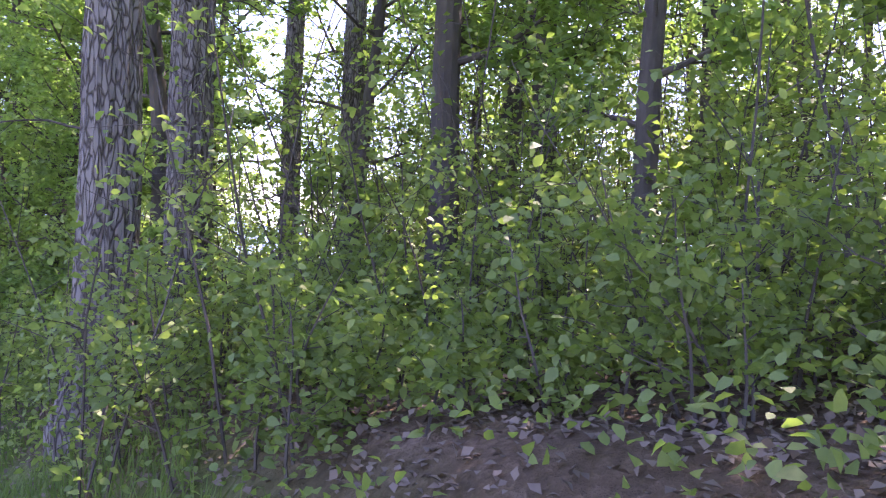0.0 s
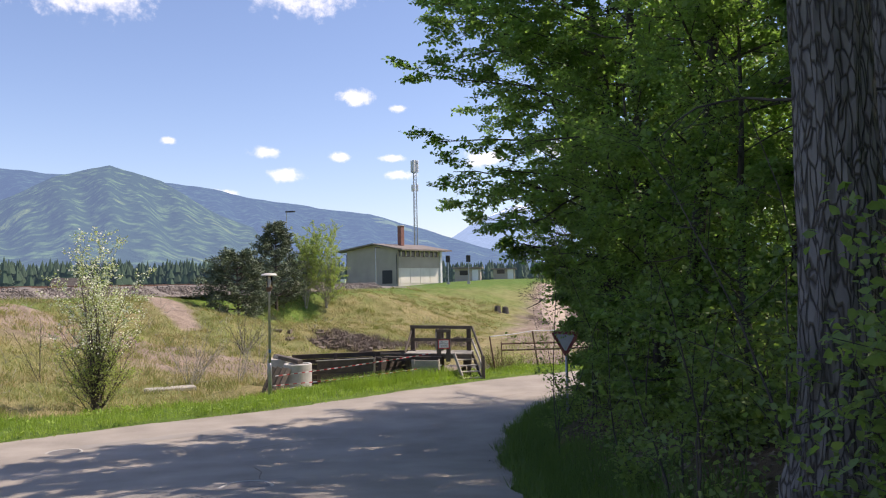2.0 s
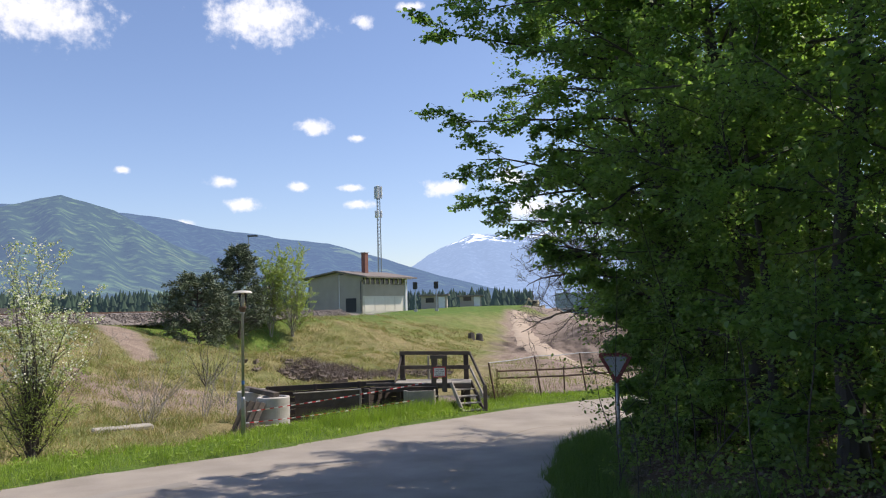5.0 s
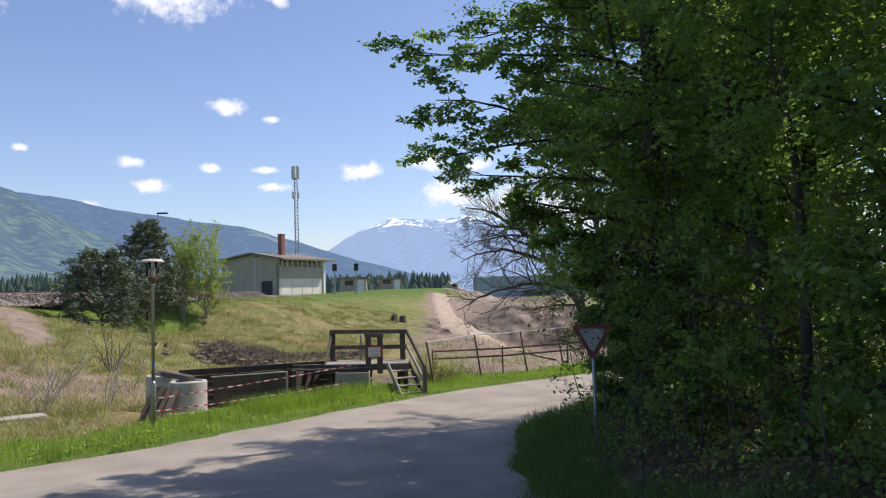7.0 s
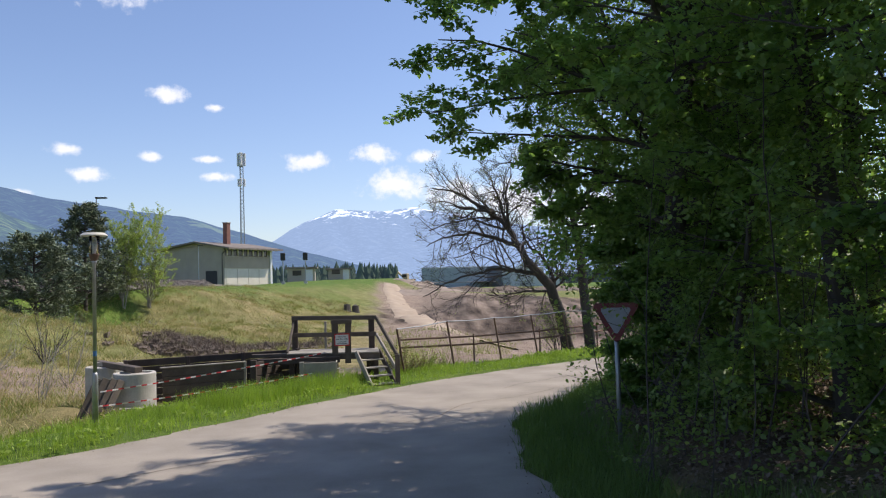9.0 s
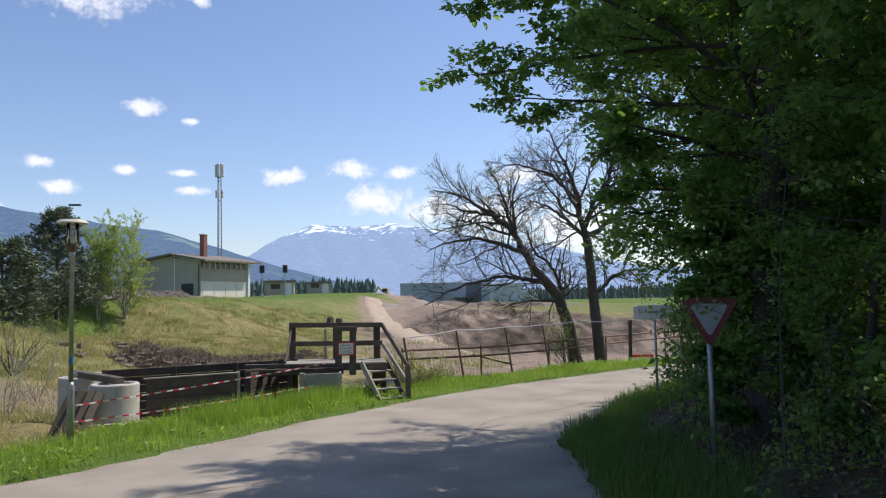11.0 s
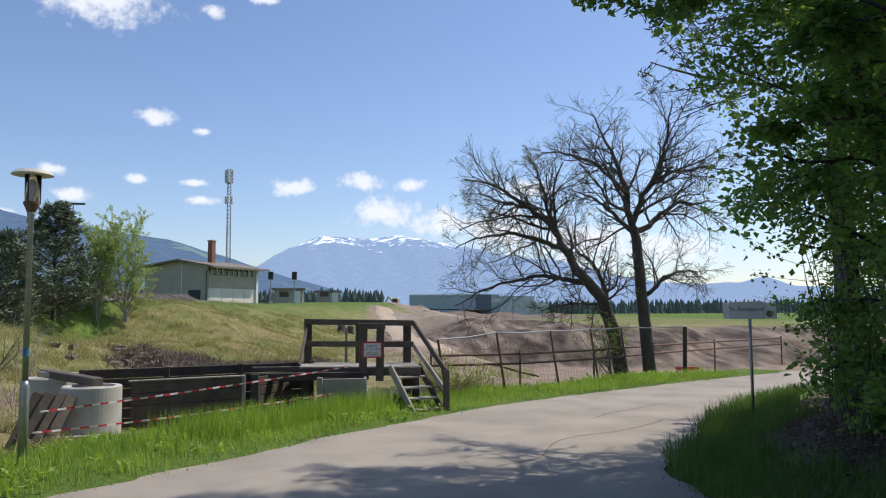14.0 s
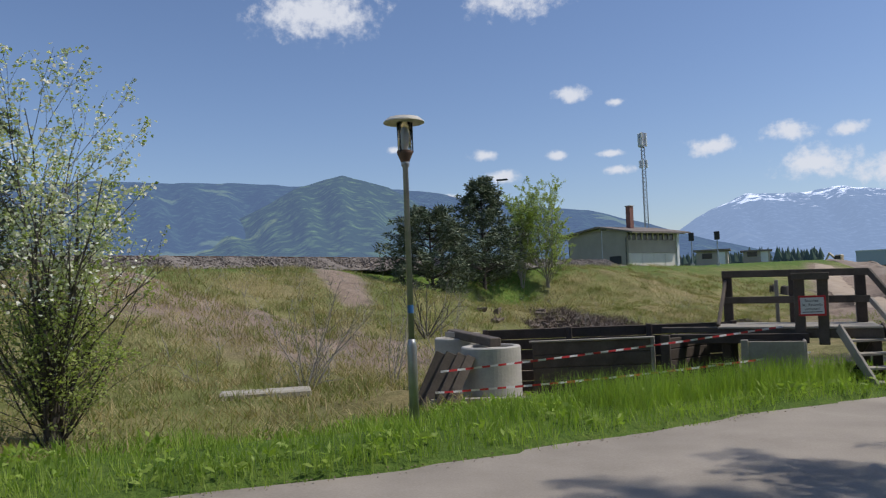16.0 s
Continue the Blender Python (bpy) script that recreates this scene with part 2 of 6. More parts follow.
def far_forest(name, woods, meadow, haze, snow=0.0):
    """A far wooded mountain: woods and meadows by noise, snow fields high up, and air haze put in as a bluish glow."""
    m = bpy.data.materials.new(name)
    m.use_nodes = True
    n, l = m.node_tree.nodes, m.node_tree.links
    b = n["Principled BSDF"]
    pos = n.new("ShaderNodeTexCoord")
    big, mid, fine = n.new("ShaderNodeTexNoise"), n.new("ShaderNodeTexNoise"), n.new("ShaderNodeTexVoronoi")
    big.inputs["Scale"].default_value, big.inputs["Detail"].default_value = 0.006, 4
    mid.inputs["Scale"].default_value, mid.inputs["Detail"].default_value = 0.03, 6
    fine.inputs["Scale"].default_value = 0.05
    for q in (big, mid, fine):
        l.new(pos.outputs["Object"], q.inputs["Vector"])
    tone = n.new("ShaderNodeMix")
    tone.data_type = "RGBA"
    tone.inputs[6].default_value, tone.inputs[7].default_value = (*[c * q for c, q in zip(woods, (0.3, 0.4, 0.6))], 1), (*[c * 2.3 for c in woods], 1)
    add = n.new("ShaderNodeMath")
    add.operation = "MULTIPLY_ADD"
    l.new(fine.outputs["Distance"], add.inputs[0])
    add.inputs[1].default_value = -0.9
    mid2 = n.new("ShaderNodeMapRange")
    mid2.inputs[1].default_value, mid2.inputs[2].default_value = 0.32, 0.68
    l.new(mid.outputs[0], mid2.inputs[0])
    l.new(mid2.outputs[0], add.inputs[2])
    l.new(add.outputs[0], tone.inputs[0])
    field = n.new("ShaderNodeMapRange")
    field.inputs[1].default_value, field.inputs[2].default_value = 0.62, 0.66
    l.new(big.outputs[0], field.inputs[0])
    mix = n.new("ShaderNodeMix")
    mix.data_type = "RGBA"
    mix.inputs[7].default_value = (*meadow, 1)
    l.new(field.outputs[0], mix.inputs[0])
    l.new(tone.outputs[2], mix.inputs[6])
    colour = mix
    if snow:
        sepz = n.new("ShaderNodeSeparateXYZ")
        l.new(pos.outputs["Object"], sepz.inputs[0])
        ridge = n.new("ShaderNodeTexNoise")
        ridge.inputs["Scale"].default_value, ridge.inputs["Detail"].default_value, ridge.inputs["Roughness"].default_value = 0.013, 7, 0.7
        stretch = n.new("ShaderNodeMapping")
        stretch.inputs["Scale"].default_value = (1.0, 1.0, 0.55)
        stretch.inputs["Rotation"].default_value = (0, 0.5, 0)
        l.new(pos.outputs["Object"], stretch.inputs[0])
        l.new(stretch.outputs[0], ridge.inputs["Vector"])
        high = n.new("ShaderNodeMapRange")
        high.inputs[1].default_value, high.inputs[2].default_value = snow * 0.55, snow * 1.05
        l.new(sepz.outputs[2], high.inputs[0])
        both = n.new("ShaderNodeMath")
        both.operation = "MULTIPLY_ADD"
        l.new(high.outputs[0], both.inputs[0])
        both.inputs[1].default_value = 0.3
        l.new(ridge.outputs[0], both.inputs[2])
        cut = n.new("ShaderNodeMapRange")
        cut.inputs[1].default_value, cut.inputs[2].default_value = 0.76, 0.84
        l.new(both.outputs[0], cut.inputs[0])
        white_mix = n.new("ShaderNodeMix")
        white_mix.data_type = "RGBA"
        white_mix.inputs[7].default_value = (0.8, 0.8, 0.8, 1)
        l.new(cut.outputs[0], white_mix.inputs[0])
        l.new(mix.outputs[2], white_mix.inputs[6])
        colour = white_mix
    l.new(colour.outputs[2], b.inputs["Base Color"])
    b.inputs["Roughness"].default_value = 1.0
    b.inputs["Specular IOR Level"].default_value = 0.0
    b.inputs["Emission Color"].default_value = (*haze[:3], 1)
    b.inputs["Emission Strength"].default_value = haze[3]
    bp = n.new("ShaderNodeBump")
    bp.inputs["Strength"].default_value, bp.inputs["Distance"].default_value = 0.5 if not snow else 0.25, 14.0
    l.new(add.outputs[0], bp.inputs["Height"])
    l.new(bp.outputs[0], b.inputs["Normal"])
    return m


# last tuple: blue air haze painted as emission colour and strength
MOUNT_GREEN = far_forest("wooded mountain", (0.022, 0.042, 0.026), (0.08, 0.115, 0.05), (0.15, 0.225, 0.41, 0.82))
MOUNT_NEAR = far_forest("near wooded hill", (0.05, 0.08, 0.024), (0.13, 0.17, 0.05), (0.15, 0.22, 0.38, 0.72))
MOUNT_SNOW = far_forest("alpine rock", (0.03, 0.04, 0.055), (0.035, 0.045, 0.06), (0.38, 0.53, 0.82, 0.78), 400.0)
# glow: faint bluish emission that paints air haze over the wood
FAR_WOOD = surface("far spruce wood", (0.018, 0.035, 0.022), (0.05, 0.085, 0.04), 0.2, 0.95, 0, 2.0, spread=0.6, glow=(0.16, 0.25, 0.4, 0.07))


# ---- builders ----
class Geo:
    """Vertices and faces of one mesh."""

    def __init__(self):
        self.v, self.f, self.n = [], [], 0

    def add(self, verts, faces):
        verts = np.asarray(verts, float)
        self.v.append(verts)
        self.f += [tuple(i + self.n for i in f) for f in faces]
        self.n += len(verts)

    def box(self, centre, size, rot=None, c=0.012):
        """A box with chamfered edges."""
        s = np.array(size) / 2
        c = min(c, s.min() * 0.45)
        bm = bmesh.new()
        bmesh.ops.create_cube(bm, size=1, matrix=Matrix.Diagonal((*(s * 2), 1)))
        bmesh.ops.bevel(bm, geom=bm.edges[:], offset=c, segments=1, affect="EDGES")
        m = Matrix.Translation(centre) @ (rot or Matrix())
        bm.verts.index_update()
        self.add([m @ v.co for v in bm.verts], [[v.index for v in f.verts] for f in bm.faces])
        bm.free()
        return self

    def beam(self, a, b, w, h, up=(0, 0, 1), c=0.008):
        """A square-cut timber from a to b, w across and h along up."""
        a, b = Vector(a), Vector(b)
        x = (b - a).normalized()
        y = Vector(up).cross(x).normalized()
        z = x.cross(y)
        rot = Matrix((x, y, z)).transposed().to_4x4()
        return self.box((a + b) / 2, ((b - a).length, w, h), rot, c)

    def tube(self, pts, rads, sides=6, caps=True):
        pts, rads = np.asarray(pts, float), np.asarray(rads, float)
        k = len(pts)
        tan = np.gradient(pts, axis=0)
        tan /= np.linalg.norm(tan, axis=1)[:, None] + 1e-9
        ref = np.array([0.0, 0, 1]) if abs(tan[0, 2]) < 0.9 else np.array([1.0, 0, 0])
        u = np.cross(tan, ref)
        u /= np.linalg.norm(u, axis=1)[:, None] + 1e-9
        w = np.cross(tan, u)
        a = np.arange(sides) * 2 * math.pi / sides
        ring = pts[:, None] + rads[:, None, None] * (np.cos(a)[None, :, None] * u[:, None] + np.sin(a)[None, :, None] * w[:, None])
        base = [(i * sides + j, i * sides + (j + 1) % sides, (i + 1) * sides + (j + 1) % sides, (i + 1) * sides + j) for i in range(k - 1) for j in range(sides)]
        if caps:
            base += [tuple(range(sides))[::-1], tuple((k - 1) * sides + j for j in range(sides))]
        self.add(ring.reshape(-1, 3), base)
        return self

    def lathe(self, profile, centre=(0, 0, 0), sides=24):
        """A body turned round the z axis; profile of (radius, height)."""
        a = np.arange(sides) * 2 * math.pi / sides
        v = [(centre[0] + r * math.cos(q), centre[1] + r * math.sin(q), centre[2] + h) for r, h in profile for q in a]
        k = len(profile)
        f = [(i * sides + j, i * sides + (j + 1) % sides, (i + 1) * sides + (j + 1) % sides, (i + 1) * sides + j) for i in range(k - 1) for j in range(sides)]
        self.add(v, f + [tuple(range(sides))[::-1], tuple((k - 1) * sides + j for j in range(sides))])
        return self

    def mesh(self, name):
        me = bpy.data.meshes.new(name)
        v = np.concatenate(self.v) if self.v else np.zeros((0, 3))
        me.from_pydata(v.tolist(), [], self.f)
        me.update()
        return me


def part(name, geo, material, parent=None, label="", smooth=False):
    me = geo.mesh(name) if isinstance(geo, Geo) else geo
    me.materials.append(material)
    if smooth:
        me.polygons.foreach_set("use_smooth", [True] * len(me.polygons))
    ob = new(name, me)
    ob.parent = parent
    if label:
        ob["label"] = label
    return ob


def thing(name, x, y, z, label, category, group="", turn=0.0):
    ob = new(name)
    ob.matrix_world = pose(x, y, z, 0, 0, turn)
    ob.empty_display_size = 0.2
    return tagged(ob, label, category, group)


def quads_mesh(name, verts):
    """A mesh of loose faces from an (n, corners, 3) array."""
    k, m = verts.shape[:2]
    me = bpy.data.meshes.new(name)
    me.vertices.add(k * m)
    me.vertices.foreach_set("co", verts.reshape(-1).astype(np.float32))
    me.loops.add(k * m)
    me.loops.foreach_set("vertex_index", np.arange(k * m, dtype=np.int32))
    me.polygons.add(k)
    me.polygons.foreach_set("loop_start", np.arange(k, dtype=np.int32) * m)
    me.update(calc_edges=True)
    return me


def unit(v):
    return v / (np.linalg.norm(v, axis=-1, keepdims=True) + 1e-9)


def leaf_quads(rng, at, length, width, droop=0.3, flatness=0.6, fold=0.25, axis=None, oval=False):
    """Leaves at the points: pointed quads, folded along the middle, turned every way but mostly lying flat."""
    k = len(at)
    d = unit(rng.normal(size=(k, 3)) * np.array([1, 1, 0.5]) - np.array([0, 0, droop])) if axis is None else unit(axis + rng.normal(size=(k, 3)) * 0.35)
    nrm = unit(rng.normal(size=(k, 3)) * (1 - flatness) + np.array([0, 0, flatness]))
    side = unit(np.cross(d, nrm))
    up = np.cross(side, d)
    s = (0.6 + 0.7 * rng.random((k, 1)))
    l, w = length * s, width * s
    mid = at + d * l * 0.45
    if oval:
        a, b = at + d * l * 0.3, at + d * l * 0.68
        v, o = side * w / 2 + up * w * fold, up * w * fold * 2
        return np.stack([at, a + v, b + v * 0.8, at + d * l, b - v * 0.8 + o * 0.8, a - v + o], axis=1)
    return np.stack([at, mid + side * w / 2 + up * w * fold, at + d * l, mid - side * w / 2 + up * w * fold], axis=1)


def blade_quads(rng, at, height, width, lean=0.35):
    """Grass blades standing at the points."""
    k = len(at)
    a = rng.random(k) * 2 * math.pi
    h = (height * (0.5 + rng.random(k)))[:, None] if np.ndim(height) == 0 else (height * (0.6 + 0.7 * rng.random(k)))[:, None]
    side = np.stack([np.cos(a), np.sin(a), np.zeros(k)], 1) * width / 2
    b = rng.random(k) * 2 * math.pi
    tip = np.stack([np.cos(b), np.sin(b), np.zeros(k)], 1) * h * lean * rng.random((k, 1)) + np.array([0, 0, 1.0]) * h
    return np.stack([at - side, at + side, at + tip * 0.65 + side * 0.7, at + tip], axis=1)


# ---- the lie of the land ----
def lerp_table(v, xs, ys):
    return np.interp(v, xs, ys)


def step(a, b, v):
    t = np.clip((v - a) / (b - a), 0, 1)
    return t * t * (3 - 2 * t)


RAIL_P, RAIL_U, RAIL_N = np.array([-18.0, 36.0]), np.array([0.3, 0.954]), np.array([0.954, -0.3])
LEFT_Y = [-40, -20, -9, -6.7, -4.3, -2.3, -0.3, 2.7, 5.0, 6.15, 8.0, 10.8, 13.4, 20, 40]
LEFT_X = [-28, -12, -4.6, -3.45, -1.8, 0.45, 2.1, 4.35, 6.5, 7.5, 9.8, 14.0, 18.4, 30, 66]
RIGHT_Y = [-40, -30, -22, -14, -9, -7.2, -5.1, -2.0, -0.4, 0.7, 3.3, 5.2, 7.0, 12, 30]
RIGHT_X = [9.4, 9.0, 8.5, 7.9, 7.4, 7.35, 7.5, 8.0, 8.6, 9.6, 11.1, 12.7, 14.6, 21, 50]


def road_z(x, y):
    a = lerp_table(y, [-60, -26, -25, -22, -20, -17.5, -14, -11.4, -8.75, -4, 0, 8, 40], [3.6, 1.92, 1.83, 1.6, 1.43, 1.08, 0.6, 0.27, -0.05, -0.2, -0.25, -0.35, -0.4])
    b = lerp_table(y, [-60, -9, -4, 0, 8, 40], [0.9, -0.03, -0.2, -0.25, -0.35, -0.4])
    w = step(-2.0, 4.5, x)
    return b * (1 - w) + a * w


def rough2(x, y, f, seed=0.0):
    return (np.sin(x * f + 1.3 * np.sin(y * f * 0.7 + seed)) + np.sin(y * f * 1.1 + 1.7 * np.sin(x * f * 0.6 + seed * 2)) + 0.6 * np.sin((x + y) * f * 2.3 + seed)) / 2.6


PIT_Y, PIT_X = [0, 8, 15, 30, 47, 60, 85, 100, 130], [6.0, 7.6, 9.6, 11.2, 12.4, 13.0, 14.0, 14.6, 16.0]


def land(x, y):
    """Height of the ground."""
    x, y = np.asarray(x, float), np.asarray(y, float)
    s = (x - RAIL_P[0]) * RAIL_N[0] + (y - RAIL_P[1]) * RAIL_N[1]
    along = (x - RAIL_P[0]) * RAIL_U[0] + (y - RAIL_P[1]) * RAIL_U[1]
    road = road_z(x, y)
    # slope below the railway
    foot = lerp_table(along, [-60, -35, -20, 0, 60], [0.2, -0.3, -0.7, -0.9, -0.5])
    u = step(3.5, 21.0, s) ** 0.9
    slope = 2.75 * (1 - u) + foot * u + 0.22 * rough2(x, y, 0.55) * step(3.5, 8, s)
    gap = np.exp(-((along - 2.0) / 8.5) ** 4) * step(2.5, 6.5, s) * (1 - step(13, 20, s))
    slope = slope * (1 - gap) + np.minimum(slope, 0.15 - 0.3 * step(5, 14, s)) * gap + 0.1 * rough2(x, y, 1.9, 6.0) * step(4, 9, s)
    slope = np.where(s < 3.0, 2.75, slope)
    slope = np.where(s < -8, 2.75 - 1.2 * step(-8, -30, s), slope)
    slope = slope + 0.5 * step(60, 110, along) * (1 - step(-30, 25, s) * 0.6) + 0.6 * step(80, 130, y)
    # dug-out ground beyond the fence
    edge_far = 68 - 0.62 * (x - 10) + 3.0 * rough2(x, y, 0.21, 8.0)
    fl = -0.6 - 1.5 * step(14, 27, y)
    bank = step(0, 20, y - edge_far + 20) ** 0.9
    field = 0.5 + 0.4 * step(60, 160, y) + 0.8 * (1 - step(14, 34, x))
    pit = fl * (1 - bank) + field * bank + 0.5 * rough2(x - 0.4 * y, y * 0.35, 0.8, 2.0) * step(0.02, 0.5, bank) * (1 - step(0.9, 1.0, bank))
    pit = np.where(x > 60, field, pit)
    pit_w = step(-1.8, 5.0, x - lerp_table(y, PIT_Y, PIT_X) + 0.7 * rough2(x, y, 0.35, 4.0)) * step(6.0, 11.0, y)
    left_edge = lerp_table(y, LEFT_Y, LEFT_X)
    right_edge = lerp_table(y, RIGHT_Y, RIGHT_X)
    h = slope * (1 - pit_w) + pit * pit_w
    # verge on the road's valley side
    off = (left_edge - x) * 0.72
    verge = road + 0.05 + 0.06 * step(0.2, 1.2, off)
    vw = 1 - step(1.3, 4.2, off + 0.35 * rough2(x, y, 0.8, 1.0))
    h = h * (1 - vw) + verge * vw
    # sunken basin behind the verge
    bx = (x - 1.6) * 0.9 + (y - 4.6) * 0.42
    by = -(x - 1.6) * 0.42 + (y - 4.6) * 0.9
    basin = (1 - step(1.9, 2.15, np.abs(bx))) * (1 - step(0.72, 0.95, np.abs(by)))
    h = h - 1.1 * basin
    # bank and wood on the other side
    on = x - right_edge
    bank_h = lerp_table(y, [-30, -22, -18, -12, -6, 0, 6, 12], [1.0, 1.05, 1.0, 0.8, 0.55, 0.35, 0.25, 0.15])
    wood = road + bank_h * step(0.6, 2.3, on) + 0.11 * np.clip(on - 3.0, 0, 30) * (1 - step(-8, 4, y)) + 0.1 * rough2(x, y, 0.9, 3.0) * step(0.8, 2.5, on)
    h = np.where(on > 0, np.where(y < 12, wood, wood * (1 - step(12, 20, y)) + h * step(12, 20, y)), h)
    inside = (on <= 0) & (x >= left_edge) & (y < 30)
    h = np.where(inside, road - 0.06, h)
    # grass corner between the two roads
    corner = step(0.0, 0.8, -12.9 - 0.62 * (x - 1.0) - y) * (1 - step(2.9, 3.6, x + 0.28 * (y + 14.5)))
    h = np.where(inside, h + corner * 0.13, h)
    # valley floor far out
    far = step(150, 420, np.hypot(x, y))
    return h * (1 - far) + far * (0.2 + 0.0 * x)


def paved(x, y):
    """True on either road."""
    left_edge, right_edge = lerp_table(y, LEFT_Y, LEFT_X), lerp_table(y, RIGHT_Y, RIGHT_X)
    corner = (-12.9 - 0.62 * (x - 1.0) - y > 0.3) & (x + 0.28 * (y + 14.5) < 3.2)
    return (x > left_edge) & (x < right_edge) & ~corner


def axis_lines(lo, hi, fine, reach, grow=1.22):
    core = list(np.arange(lo, hi + 1e-6, fine))
    d, a, b = fine, lo, hi
    head, tail = [], []
    while b < reach:
        d *= grow
        a, b = a - d, b + d
        head.append(a)
        tail.append(b)
    return np.array(head[::-1] + core + tail)


gx, gy = axis_lines(-30, 45, 0.3, 4600), axis_lines(-34, 62, 0.3, 4600)
GX, GY = np.meshgrid(gx, gy)
GZ = land(GX, GY)
ground_mesh = bpy.data.meshes.new("ground")
nx, ny = len(gx), len(gy)
ii = np.arange((nx - 1) * (ny - 1))
r, c = ii // (nx - 1), ii % (nx - 1)
quad = np.stack([r * nx + c, r * nx + c + 1, (r + 1) * nx + c + 1, (r + 1) * nx + c], 1).astype(np.int32)
ground_mesh.vertices.add(nx * ny)
ground_mesh.vertices.foreach_set("co", np.stack([GX, GY, GZ], -1).reshape(-1).astype(np.float32))
ground_mesh.loops.add(len(quad) * 4)
ground_mesh.loops.foreach_set("vertex_index", quad.reshape(-1))
ground_mesh.polygons.add(len(quad))
ground_mesh.polygons.foreach_set("loop_start", np.arange(len(quad), dtype=np.int32) * 4)
ground_mesh.polygons.foreach_set("use_smooth", np.ones(len(quad), bool))
ground_mesh.update(calc_edges=True)


def sand_scar(x, y):
    """Bare sandy slip on the railway slope, broad above and narrow below."""
    t = np.clip(((x + 15.6) * 4.6 + (y - 25.2) * -6.6) / (4.6 ** 2 + 6.6 ** 2), 0, 1)
    d = np.hypot(x + 15.6 - 4.6 * t, y - 25.2 + 6.6 * t) + 0.35 * rough2(x, y, 1.7, 2.0)
    return 1 - step(0.5, 0.9, d / (2.0 - 1.1 * t))


def zones(x, y):
    """How far the ground is dry slope, bare earth, woodland litter (green grass where none)."""
    s = (x - RAIL_P[0]) * RAIL_N[0] + (y - RAIL_P[1]) * RAIL_N[1]
    off = (lerp_table(y, LEFT_Y, LEFT_X) - x) * 0.72
    on = x - lerp_table(y, RIGHT_Y, RIGHT_X)
    ragged = 0.8 * rough2(x, y, 0.7, 5.0) + 0.4 * rough2(x, y, 2.1, 1.0)
    near = 1 - step(45, 70, y)
    dry = step(2.2, 3.6, off + ragged * 0.6) * step(4.5, 9.0, s + ragged * 2) * (0.6 + 0.4 * near)
    pit_w = step(-6.6 + 5.4 * (1 - step(14, 34, y)), -3.6 + 2.4 * (1 - step(14, 34, y)), x - lerp_table(y, PIT_Y, PIT_X) + 1.2 * ragged) * step(7.5, 11.0, y + ragged)
    edge_far = 68 - 0.62 * (x - 10)
    earth = pit_w * (1 - step(-5, 1, y - edge_far - 42 * (1 - step(15, 27, x + ragged * 2)) + ragged * 3 + 1)) * (1 - step(52, 60, x))
    scar = sand_scar(x, y)
    litter = step(1.0, 2.0, on + ragged * 0.5) * (1 - step(3, 8, y))
    raw = earth * step(-22, -17, y - edge_far + 3.0 * rough2(x, y, 0.21, 8.0) * -1) * (1 - step(-1.5, 1.0, y - edge_far))
    return dry, np.clip(earth + scar, 0, 1), litter, raw


zd, ze, zl, zr_ = zones(GX, GY)
layer = ground_mesh.color_attributes.new("zone", "FLOAT_COLOR", "POINT")
layer.data.foreach_set("color", np.stack([zd, ze, zl, zr_], -1).reshape(-1).astype(np.float32))


